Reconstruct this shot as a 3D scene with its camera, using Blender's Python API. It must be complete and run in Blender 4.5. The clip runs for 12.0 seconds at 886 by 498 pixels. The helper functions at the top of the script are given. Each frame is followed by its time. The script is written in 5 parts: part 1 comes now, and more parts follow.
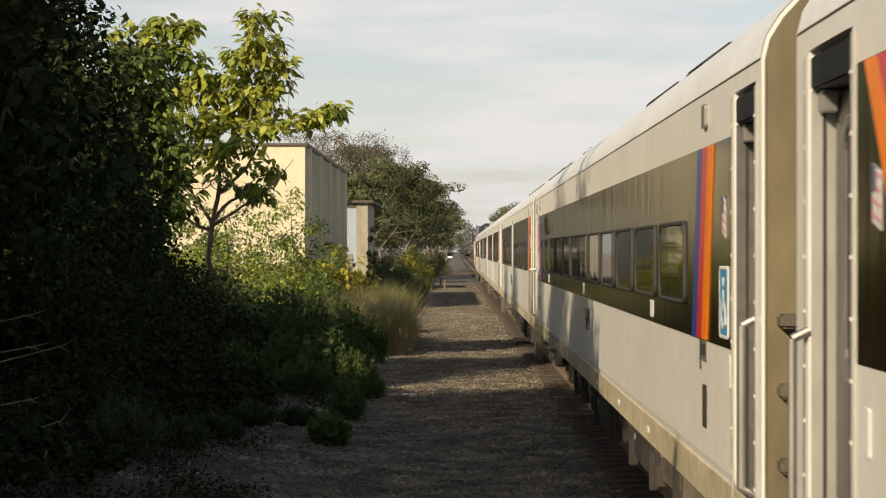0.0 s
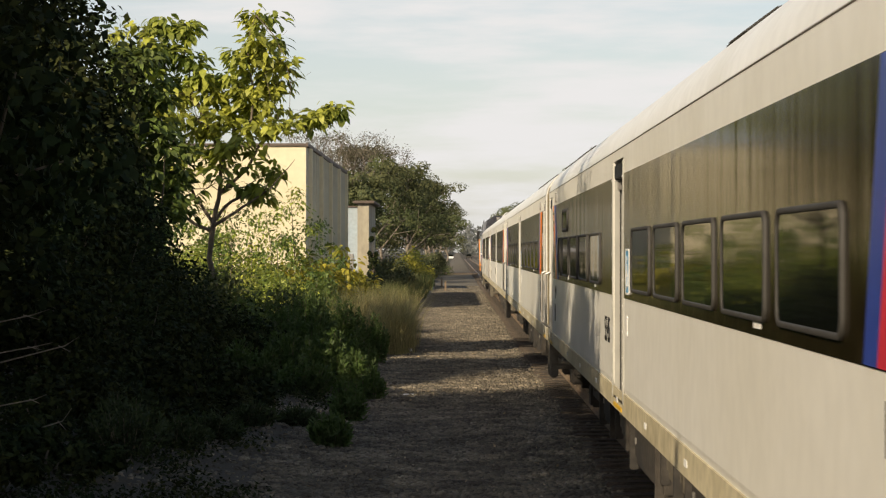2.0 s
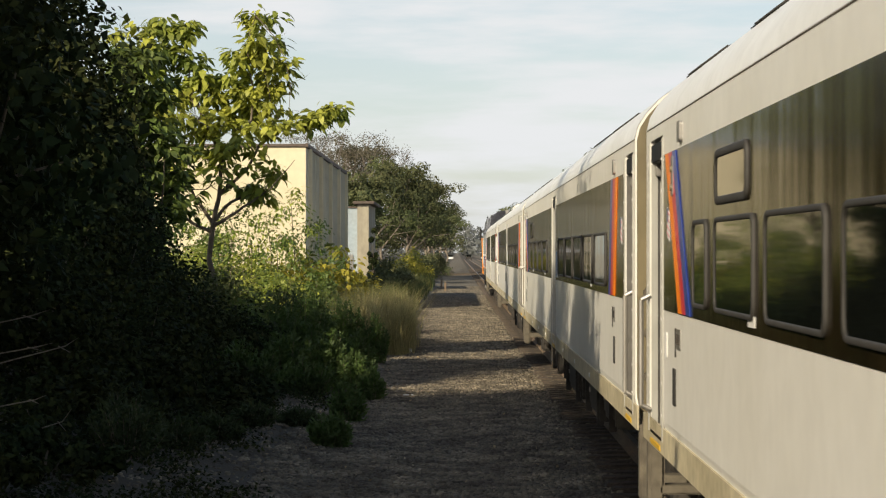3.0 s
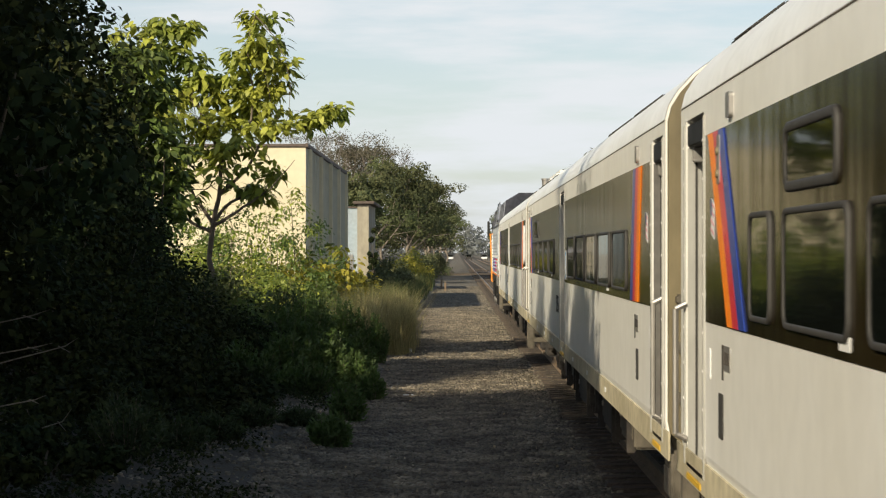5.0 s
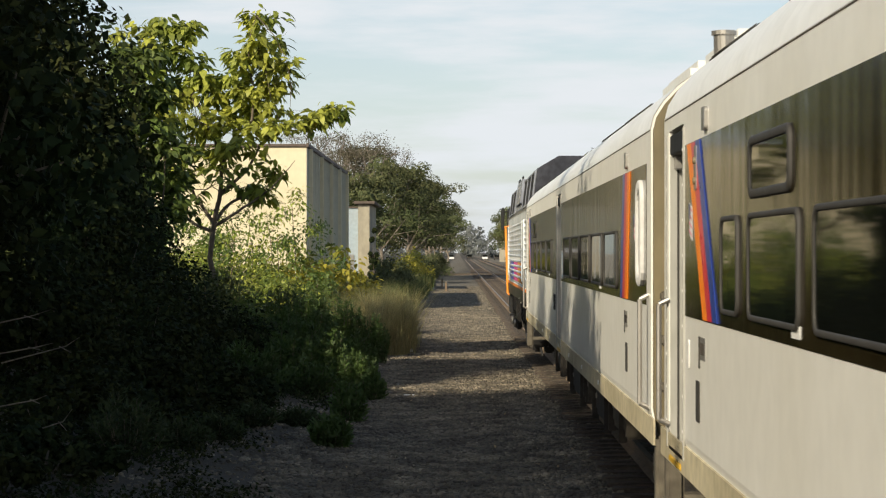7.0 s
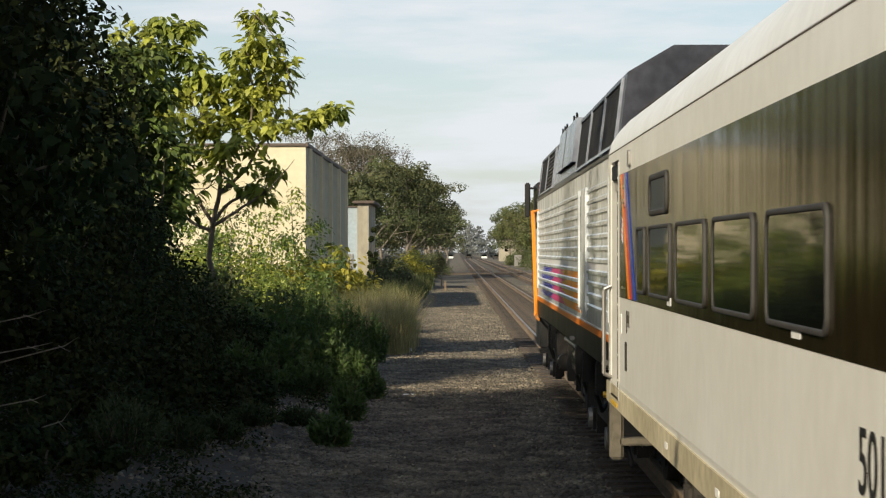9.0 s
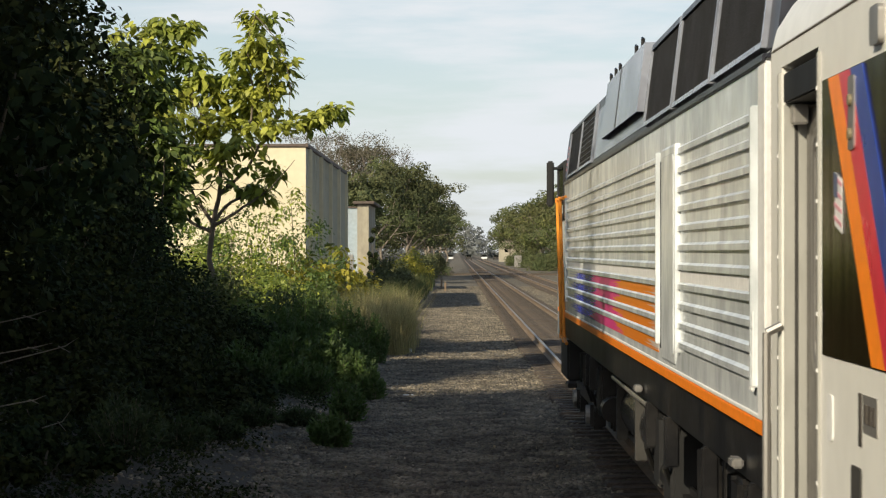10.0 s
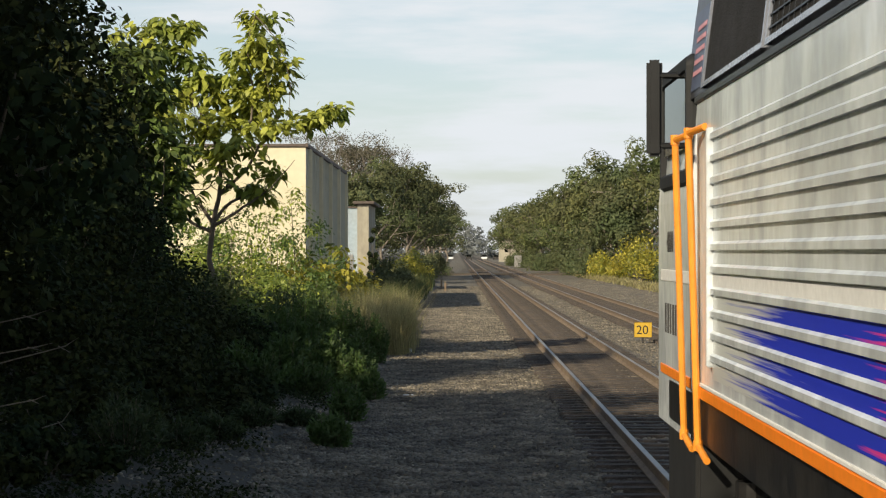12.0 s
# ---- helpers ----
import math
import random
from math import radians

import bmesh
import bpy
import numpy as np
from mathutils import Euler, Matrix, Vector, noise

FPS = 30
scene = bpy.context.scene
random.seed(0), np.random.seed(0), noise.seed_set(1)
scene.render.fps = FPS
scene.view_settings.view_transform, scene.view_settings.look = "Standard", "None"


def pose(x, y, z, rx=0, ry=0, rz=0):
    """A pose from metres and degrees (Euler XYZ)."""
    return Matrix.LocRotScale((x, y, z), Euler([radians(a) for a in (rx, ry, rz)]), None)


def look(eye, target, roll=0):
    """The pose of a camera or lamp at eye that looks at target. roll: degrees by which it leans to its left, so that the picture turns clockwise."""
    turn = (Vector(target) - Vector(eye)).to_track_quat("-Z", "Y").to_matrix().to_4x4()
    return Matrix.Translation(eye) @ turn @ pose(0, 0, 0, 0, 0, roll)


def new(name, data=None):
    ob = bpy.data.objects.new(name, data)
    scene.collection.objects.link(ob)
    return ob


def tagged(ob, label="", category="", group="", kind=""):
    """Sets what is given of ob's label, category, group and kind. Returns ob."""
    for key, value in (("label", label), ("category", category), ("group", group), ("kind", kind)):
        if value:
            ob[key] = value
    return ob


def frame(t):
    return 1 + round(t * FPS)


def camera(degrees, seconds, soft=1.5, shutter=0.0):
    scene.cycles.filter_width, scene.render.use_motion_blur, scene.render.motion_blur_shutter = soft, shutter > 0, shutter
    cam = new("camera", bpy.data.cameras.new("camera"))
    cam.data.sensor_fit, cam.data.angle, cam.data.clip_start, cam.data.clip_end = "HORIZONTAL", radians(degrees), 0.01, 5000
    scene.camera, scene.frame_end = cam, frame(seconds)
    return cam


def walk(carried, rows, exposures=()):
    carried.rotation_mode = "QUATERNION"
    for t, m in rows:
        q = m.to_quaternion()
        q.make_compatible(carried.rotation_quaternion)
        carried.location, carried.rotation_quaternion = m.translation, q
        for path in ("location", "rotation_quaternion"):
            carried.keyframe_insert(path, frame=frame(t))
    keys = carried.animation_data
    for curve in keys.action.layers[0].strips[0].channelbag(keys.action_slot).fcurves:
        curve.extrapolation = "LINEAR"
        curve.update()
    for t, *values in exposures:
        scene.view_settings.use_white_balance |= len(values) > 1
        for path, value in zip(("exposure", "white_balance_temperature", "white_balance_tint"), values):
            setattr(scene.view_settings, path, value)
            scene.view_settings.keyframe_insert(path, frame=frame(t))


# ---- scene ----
# The shot: a long lens held almost still beside the line, looking along the track (+y). Rail tops lie at z = 0.
F = 3674.0
SHAKE = [(0.0, -1.5, -1.5), (0.5, 1.7, 0), (1.0, 1.7, 0), (1.5, 1.5, 0), (2.0, .3, -1), (2.5, 0, -1.3), (3.0, 0, 0),
         (5.0, 0, 0), (5.5, 0, 0), (6.0, -1.7, -3), (6.5, -3.5, -3.2), (7.0, 1.3, 0), (9.0, 0, -1), (9.5, 0, 0),
         (10.0, 0, 0), (10.5, 0, -1.3), (11.0, 0, -1.3), (11.5, 0, -1.3), (12.0, 0, 0)]
cam = camera(24.09, 12.0, soft=1.2, shutter=0.14)
walk(cam, [(t, pose(0, 0, 2.27, 90 + math.degrees((5 + dy) / F), 0, math.degrees((25 + dx) / F))) for t, dx, dy in SHAKE],
     [(0.0, 0.0, 6950, 10), (1.6, 0.05, 6950, 10), (2.6, 0.08, 6700, 8), (5.0, 0.08, 6400, 6), (12.0, 0.08, 6350, 6)])

# ---- light ----
SUN = Vector((-0.52, -0.79, 0.50)).normalized()


def build_world():
    w = bpy.data.worlds.new("world")
    w.use_nodes = True
    scene.world = w
    nt = w.node_tree
    nt.nodes.clear()
    out = nt.nodes.new("ShaderNodeOutputWorld")
    bg = nt.nodes.new("ShaderNodeBackground")
    sky = nt.nodes.new("ShaderNodeTexSky")
    sky.sky_type, sky.sun_disc = "NISHITA", False
    sky.sun_elevation = math.asin(SUN.z)
    sky.sun_rotation = math.atan2(SUN.x, SUN.y)
    sky.air_density, sky.dust_density, sky.ozone_density = 1.0, 1.3, 1.0
    tc = nt.nodes.new("ShaderNodeTexCoord")
    lk = nt.links.new
    # thin high cloud, densest low in the sky, over clear blue
    mp = nt.nodes.new("ShaderNodeMapping")
    mp.inputs["Scale"].default_value = (7, 7, 46)
    mp.inputs["Location"].default_value = (1.3, 0.4, 0.6)
    no = nt.nodes.new("ShaderNodeTexNoise")
    no.inputs["Scale"].default_value, no.inputs["Detail"].default_value, no.inputs["Roughness"].default_value = 1.0, 7, 0.55
    cloud = nt.nodes.new("ShaderNodeMapRange")
    cloud.interpolation_type = "SMOOTHSTEP"
    for k, v in (("From Min", 0.38), ("From Max", 0.66), ("To Min", 0.42), ("To Max", 1.0)):
        cloud.inputs[k].default_value = v
    sep = nt.nodes.new("ShaderNodeSeparateXYZ")
    low = nt.nodes.new("ShaderNodeMapRange")
    low.interpolation_type = "SMOOTHSTEP"
    for k, v in (("From Min", 0.12), ("From Max", 0.28), ("To Min", 1.0), ("To Max", 0.03)):
        low.inputs[k].default_value = v
    haze = nt.nodes.new("ShaderNodeMapRange")
    for k, v in (("From Min", 0.0), ("From Max", 0.09), ("To Min", 0.55), ("To Max", 0.0)):
        haze.inputs[k].default_value = v
    mul = nt.nodes.new("ShaderNodeMath")
    mul.operation = "MULTIPLY"
    top = nt.nodes.new("ShaderNodeMath")
    top.operation = "MAXIMUM"
    mx = nt.nodes.new("ShaderNodeMix")
    mx.data_type = "RGBA"
    mx.inputs[7].default_value = (7.1, 7.16, 7.45, 1)
    lk(tc.outputs["Generated"], mp.inputs["Vector"])
    lk(mp.outputs["Vector"], no.inputs["Vector"])
    lk(no.outputs["Fac"], cloud.inputs["Value"])
    lk(tc.outputs["Generated"], sep.inputs["Vector"])
    lk(sep.outputs["Z"], low.inputs["Value"])
    lk(sep.outputs["Z"], haze.inputs["Value"])
    lk(cloud.outputs["Result"], mul.inputs[0])
    lk(low.outputs["Result"], mul.inputs[1])
    lk(mul.outputs[0], top.inputs[0])
    lk(haze.outputs["Result"], top.inputs[1])
    lk(top.outputs[0], mx.inputs[0])
    lk(sky.outputs["Color"], mx.inputs[6])
    lk(mx.outputs[2], bg.inputs["Color"])
    bg.inputs["Strength"].default_value = 0.11
    lk(bg.outputs["Background"], out.inputs["Surface"])
    sun = bpy.data.lights.new("sun", "SUN")
    sun.energy, sun.angle, sun.color = 5.0, radians(0.6), (1.0, 0.86, 0.66)
    ob = new("sun", sun)
    ob.matrix_world = look(SUN * 60, (0, 0, 0))


build_world()


# ---- materials ----
def material(name, base, rough=0.6, metal=0.0, vary=0.25, scale=3.0, fine=40.0, bump=0.0, second=None, spread=(0.35, 0.65),
             spec=0.5, stretch=(1, 1, 1), island=0.0, transl=0.0, coat=0.0):
    """Base colour varied at two scales; second: a colour for the broad patches."""
    m = bpy.data.materials.new(name)
    m.use_nodes = True
    nt = m.node_tree
    lk = nt.links.new
    b = nt.nodes["Principled BSDF"]
    b.inputs["Roughness"].default_value, b.inputs["Metallic"].default_value = rough, metal
    b.inputs["Specular IOR Level"].default_value = spec
    b.inputs["Coat Weight"].default_value = coat
    tc = nt.nodes.new("ShaderNodeTexCoord")
    mp = nt.nodes.new("ShaderNodeMapping")
    mp.inputs["Scale"].default_value = stretch
    lk(tc.outputs["Object"], mp.inputs["Vector"])
    broad = nt.nodes.new("ShaderNodeTexNoise")
    broad.inputs["Scale"].default_value, broad.inputs["Detail"].default_value = scale, 5
    lk(mp.outputs["Vector"], broad.inputs["Vector"])
    grain = nt.nodes.new("ShaderNodeTexNoise")
    grain.inputs["Scale"].default_value, grain.inputs["Detail"].default_value = fine, 3
    lk(mp.outputs["Vector"], grain.inputs["Vector"])
    rng = nt.nodes.new("ShaderNodeMapRange")
    rng.inputs["From Min"].default_value, rng.inputs["From Max"].default_value = spread
    lk(broad.outputs["Fac"], rng.inputs["Value"])
    mix = nt.nodes.new("ShaderNodeMix")
    mix.data_type = "RGBA"
    other = second or tuple(c * (1 - vary) for c in base)
    mix.inputs[6].default_value, mix.inputs[7].default_value = (*base, 1), (*other, 1)
    lk(rng.outputs["Result"], mix.inputs[0])
    hsv = nt.nodes.new("ShaderNodeHueSaturation")
    vr = nt.nodes.new("ShaderNodeMapRange")
    vr.inputs["From Min"].default_value, vr.inputs["From Max"].default_value = 0.3, 0.7
    vr.inputs["To Min"].default_value, vr.inputs["To Max"].default_value = 1 - vary, 1 + vary
    lk(grain.outputs["Fac"], vr.inputs["Value"])
    lk(mix.outputs[2], hsv.inputs["Color"])
    if island:
        geo = nt.nodes.new("ShaderNodeNewGeometry")
        ir = nt.nodes.new("ShaderNodeMapRange")
        ir.inputs["To Min"].default_value, ir.inputs["To Max"].default_value = 1 - island, 1 + island
        lk(geo.outputs["Random Per Island"], ir.inputs["Value"])
        mul = nt.nodes.new("ShaderNodeMath")
        mul.operation = "MULTIPLY"
        lk(ir.outputs["Result"], mul.inputs[0])
        lk(vr.outputs["Result"], mul.inputs[1])
        lk(mul.outputs[0], hsv.inputs["Value"])
        if second:
            # some leaves or stones take the second colour whole
            add = nt.nodes.new("ShaderNodeMath")
            add.operation = "MULTIPLY_ADD"
            add.inputs[1].default_value, add.inputs[2].default_value = 0.55, -0.2
            add2 = nt.nodes.new("ShaderNodeMath")
            add2.use_clamp = True
            lk(geo.outputs["Random Per Island"], add.inputs[0])
            lk(add.outputs[0], add2.inputs[0])
            lk(rng.outputs["Result"], add2.inputs[1])
            lk(add2.outputs[0], mix.inputs[0])
    else:
        lk(vr.outputs["Result"], hsv.inputs["Value"])
    lk(hsv.outputs["Color"], b.inputs["Base Color"])
    rr = nt.nodes.new("ShaderNodeMapRange")
    rr.inputs["To Min"].default_value, rr.inputs["To Max"].default_value = max(0.02, rough * 0.8), min(1, rough * 1.2)
    lk(broad.outputs["Fac"], rr.inputs["Value"])
    lk(rr.outputs["Result"], b.inputs["Roughness"])
    if bump:
        bp = nt.nodes.new("ShaderNodeBump")
        bp.inputs["Strength"].default_value, bp.inputs["Distance"].default_value = bump, 0.02
        lk(grain.outputs["Fac"], bp.inputs["Height"])
        lk(bp.outputs["Normal"], b.inputs["Normal"])
    if transl:
        tr = nt.nodes.new("ShaderNodeBsdfTranslucent")
        ms = nt.nodes.new("ShaderNodeMixShader")
        ms.inputs[0].default_value = transl
        lk(hsv.outputs["Color"], tr.inputs["Color"])
        lk(b.outputs["BSDF"], ms.inputs[1])
        lk(tr.outputs["BSDF"], ms.inputs[2])
        lk(ms.outputs[0], nt.nodes["Material Output"].inputs["Surface"])
    return m


M = {}
M["ballast"] = material("ballast", (0.165, 0.138, 0.094), 0.95, 0, 0.45, 0.5, 18, 0.9, (0.105, 0.088, 0.06))
M["stone"] = material("stone", (0.25, 0.21, 0.15), 0.9, 0, 0.25, 2, 30, 0, (0.09, 0.076, 0.056), island=0.65)
M["tie"] = material("tie", (0.12, 0.092, 0.067), 0.9, 0, 0.4, 4, 30, 0.6, (0.055, 0.045, 0.037), stretch=(1, 6, 6))
M["rail_side"] = material("rail_side", (0.17, 0.115, 0.07), 0.75, 0.2, 0.3, 2, 25, 0.3, (0.24, 0.18, 0.12))
M["rail_head"] = material("rail_head", (0.36, 0.31, 0.25), 0.45, 0.6, 0.1, 1, 20)
M["car_paint"] = material("car_paint", (0.78, 0.765, 0.715), 0.34, 0.0, 0.04, 0.6, 8, 0, (0.71, 0.69, 0.625), stretch=(1, .8, .7))
M["roof_paint"] = material("roof_paint", (0.78, 0.77, 0.73), 0.35, 0.0, 0.05, 0.8, 8, 0, (0.7, 0.69, 0.64))
M["sill_paint"] = material("sill_paint", (0.5, 0.44, 0.3), 0.6, 0.0, 0.2, 0.7, 8, 0, (0.36, 0.31, 0.2))
# grimy cream, darkened further so the sunlit wall in the gap stays dull
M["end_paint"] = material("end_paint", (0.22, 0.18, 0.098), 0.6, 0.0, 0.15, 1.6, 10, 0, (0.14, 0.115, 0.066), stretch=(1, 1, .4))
M["band"] = material("band", (0.014, 0.0105, 0.005), 0.14, 0, 0.2, 0.8, 6, 0, (0.022, 0.016, 0.007), spec=0.3)
M["pane"] = material("pane", (0.006, 0.007, 0.006), 0.04, 0, 0.1, 1, 8, spec=0.25)
M["gasket"] = material("gasket", (0.042, 0.039, 0.034), 0.65, 0, 0.15, 2, 20)
M["steel"] = material("steel", (0.42, 0.4, 0.37), 0.42, 0.75, 0.12, 1, 14, 0, (0.36, 0.34, 0.31), stretch=(1, 1, .3))
M["door_pale"] = material("door_pale", (0.5, 0.49, 0.45), 0.4, 0.35, 0.1, 1, 14, 0, (0.42, 0.41, 0.37), stretch=(1, 1, .3))
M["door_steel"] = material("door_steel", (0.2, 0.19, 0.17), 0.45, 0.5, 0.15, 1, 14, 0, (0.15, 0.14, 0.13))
M["dark_metal"] = material("dark_metal", (0.03, 0.028, 0.026), 0.7, 0.2, 0.4, 2, 12, 0.3, (0.06, 0.05, 0.04))
M["under_grey"] = material("under_grey", (0.15, 0.13, 0.095), 0.7, 0.1, 0.3, 1.2, 10, 0.2, (0.08, 0.068, 0.052))
M["black"] = material("black", (0.01, 0.01, 0.01), 0.6, 0, 0.2, 2, 10)
M["blue"] = material("blue", (0.03, 0.06, 0.3), 0.3, 0, 0.08, 1, 12)
M["red"] = material("red", (0.62, 0.035, 0.06), 0.3, 0, 0.08, 1, 12)
M["orange"] = material("orange", (0.93, 0.25, 0.015), 0.35, 0, 0.08, 1, 12)
M["rail_orange"] = material("rail_orange", (0.85, 0.3, 0.03), 0.4, 0, 0.1, 1, 12)
M["white"] = material("white", (0.75, 0.74, 0.71), 0.5, 0, 0.08, 2, 20)
M["sign_blue"] = material("sign_blue", (0.06, 0.3, 0.55), 0.4, 0, 0.05, 2, 20)
M["yellow"] = material("yellow", (0.6, 0.37, 0.03), 0.5, 0, 0.1, 2, 20)
M["silver"] = material("silver", (0.77, 0.8, 0.81), 0.24, 0.2, 0.08, 1.6, 9, 0, (0.56, 0.59, 0.6), stretch=(1, 1.2, .8), spread=(0.42, 0.58))
M["loco_black"] = material("loco_black", (0.01, 0.01, 0.011), 0.38, 0.1, 0.3, 1.5, 12, 0.2, (0.022, 0.02, 0.018), spec=0.35)
M["loco_roof"] = material("loco_roof", (0.035, 0.036, 0.045), 0.35, 0.3, 0.3, 1, 10, 0, (0.06, 0.06, 0.07))
# lightened toward blue-grey: the sky's reflection is put into the base
M["roof_box"] = material("roof_box", (0.36, 0.38, 0.43), 0.25, 0.3, 0.15, 1, 10, 0, (0.22, 0.23, 0.27))
M["dark_gloss"] = material("dark_gloss", (0.025, 0.025, 0.027), 0.22, 0.1, 0.2, 1, 10)
M["blue_grey"] = material("blue_grey", (0.1, 0.12, 0.19), 0.4, 0.1, 0.1, 1, 10)
M["pink"] = material("pink", (0.62, 0.3, 0.34), 0.5, 0, 0.1, 1, 10)
M["grille"] = material("grille", (0.02, 0.018, 0.016), 0.8, 0.2, 0.4, 3, 60, 0.5)
M["wall_cream"] = material("wall_cream", (0.7, 0.62, 0.43), 0.85, 0, 0.06, 0.25, 3, 0.05, (0.62, 0.54, 0.36))
M["wall_panel"] = material("wall_panel", (0.6, 0.56, 0.44), 0.7, 0, 0.1, 0.3, 4, 0.05, (0.5, 0.47, 0.36), stretch=(1, 1, .3))
# the shed's cream bay dimmed: shade beside the warehouse put into the colour
M["beige_dimmed"] = material("beige_dimmed", (0.38, 0.34, 0.25), 0.75, 0, 0.12, 0.5, 5, 0.05, (0.28, 0.25, 0.19), stretch=(1, 1, .4))
M["trim_brown"] = material("trim_brown", (0.12, 0.09, 0.07), 0.7, 0, 0.15, 1, 9)
M["shed_blue"] = material("shed_blue", (0.34, 0.39, 0.42), 0.6, 0, 0.1, 0.6, 5, 0, (0.34, 0.41, 0.45))
M["bark"] = material("bark", (0.11, 0.085, 0.06), 0.95, 0, 0.35, 2, 18, 0.7, (0.17, 0.14, 0.1), stretch=(1, 1, .25))
M["bark_pale"] = material("bark_pale", (0.25, 0.21, 0.165), 0.95, 0, 0.3, 2, 18, 0.6, (0.17, 0.14, 0.11), stretch=(1, 1, .25))
# darker than real foliage: the deep shade at the left is put into it
M["leaf_shade"] = material("leaf_shade", (0.02, 0.036, 0.012), 0.85, 0, 0.3, 0.5, 6, 0, (0.036, 0.04, 0.012), island=0.5, transl=0.2, spec=0.15)
M["leaf_sun"] = material("leaf_sun", (0.19, 0.26, 0.05), 0.5, 0, 0.2, 0.45, 6, 0, (0.4, 0.41, 0.07), island=0.4, transl=0.42, spread=(0.4, 0.6))
M["leaf_green"] = material("leaf_green", (0.13, 0.2, 0.04), 0.55, 0, 0.25, 0.6, 6, 0, (0.11, 0.14, 0.03), island=0.4, transl=0.35)
# lightened a little: distance haze goes into the leaf colour
M["leaf_far"] = material("leaf_far", (0.08, 0.11, 0.038), 0.8, 0, 0.2, 0.25, 4, 0, (0.115, 0.115, 0.045), island=0.3, transl=0.25)
M["leaf_mid"] = material("leaf_mid", (0.09, 0.125, 0.035), 0.75, 0, 0.2, 0.25, 4, 0, (0.15, 0.15, 0.05), island=0.3, transl=0.25)
M["leaf_feather"] = material("leaf_feather", (0.1, 0.17, 0.035), 0.65, 0, 0.25, 0.8, 6, 0, (0.05, 0.075, 0.02), island=0.35, transl=0.3)
M["grass_olive"] = material("grass_olive", (0.28, 0.25, 0.11), 0.7, 0, 0.25, 1.2, 8, 0, (0.15, 0.17, 0.055), island=0.4, transl=0.35)
# the feathery leaf again, darkened: shade put into the colour for the bank's weeds
M["leaf_feather_shade"] = material("leaf_feather_shade", (0.055, 0.08, 0.022), 0.75, 0, 0.25, 0.8, 6, 0, (0.035, 0.05, 0.016), island=0.35, transl=0.25)
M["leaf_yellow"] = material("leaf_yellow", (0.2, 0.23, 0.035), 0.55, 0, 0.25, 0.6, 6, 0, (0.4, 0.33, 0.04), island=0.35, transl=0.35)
M["leaf_brown"] = material("leaf_brown", (0.15, 0.14, 0.085), 0.7, 0, 0.25, 0.6, 6, 0, (0.09, 0.08, 0.045), island=0.4, transl=0.2)
M["leaf_fallen"] = material("leaf_fallen", (0.5, 0.44, 0.33), 0.8, 0, 0.2, 2, 12, 0, (0.3, 0.22, 0.12), island=0.4)
M["grass_dry"] = material("grass_dry", (0.42, 0.35, 0.17), 0.7, 0, 0.25, 1.2, 8, 0, (0.28, 0.25, 0.1), island=0.4, transl=0.35)
M["grass_green"] = material("grass_green", (0.09, 0.13, 0.03), 0.7, 0, 0.25, 1.2, 8, 0, (0.16, 0.15, 0.05), island=0.4, transl=0.35)
# distance haze is put into the grey of the far woods
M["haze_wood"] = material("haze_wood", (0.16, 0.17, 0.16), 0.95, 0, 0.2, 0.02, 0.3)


def streak_material():
    """Silver paint with long ragged streaks of orange, pink and blue along the side."""
    m = M["silver"].copy()
    m.name = "streak_paint"
    nt = m.node_tree
    lk = nt.links.new
    b = nt.nodes["Principled BSDF"]
    tc = nt.nodes.new("ShaderNodeTexCoord")
    sep = nt.nodes.new("ShaderNodeSeparateXYZ")
    mp = nt.nodes.new("ShaderNodeMapping")
    mp.inputs["Scale"].default_value = (1, 0.5, 38)
    no = nt.nodes.new("ShaderNodeTexNoise")
    no.inputs["Scale"].default_value, no.inputs["Detail"].default_value = 1.6, 3
    add = nt.nodes.new("ShaderNodeMath")
    add.operation = "MULTIPLY_ADD"
    add.inputs[1].default_value = 4.2
    rng = nt.nodes.new("ShaderNodeMapRange")
    for k, v in (("From Min", 5.1), ("From Max", 20.1)):
        rng.inputs[k].default_value = v
    ramp = nt.nodes.new("ShaderNodeValToRGB")
    els = ramp.color_ramp.elements
    silver = (0.66, 0.67, 0.64, 1)
    stops = [(0.13, silver), (0.20, (0.93, 0.27, 0.02, 1)), (0.385, (0.93, 0.27, 0.02, 1)), (0.43, (0.86, 0.06, 0.3, 1)), (0.60, (0.86, 0.06, 0.3, 1)),
             (0.64, (0.03, 0.05, 0.6, 1)), (0.80, (0.03, 0.05, 0.6, 1)), (0.89, silver)]
    els[0].position, els[0].color = stops[0]
    els[1].position, els[1].color = stops[-1]
    for q, col in stops[1:-1]:
        e = els.new(q)
        e.color = col
    lk(tc.outputs["Object"], sep.inputs["Vector"])
    lk(tc.outputs["Object"], mp.inputs["Vector"])
    lk(mp.outputs["Vector"], no.inputs["Vector"])
    lk(no.outputs["Fac"], add.inputs[0])
    lk(sep.outputs["Y"], add.inputs[2])
    lk(add.outputs[0], rng.inputs["Value"])
    lk(rng.outputs["Result"], ramp.inputs["Fac"])
    lk(ramp.outputs["Color"], b.inputs["Base Color"])
    b.inputs["Metallic"].default_value = 0.1
    M["streaks"] = m


streak_material()


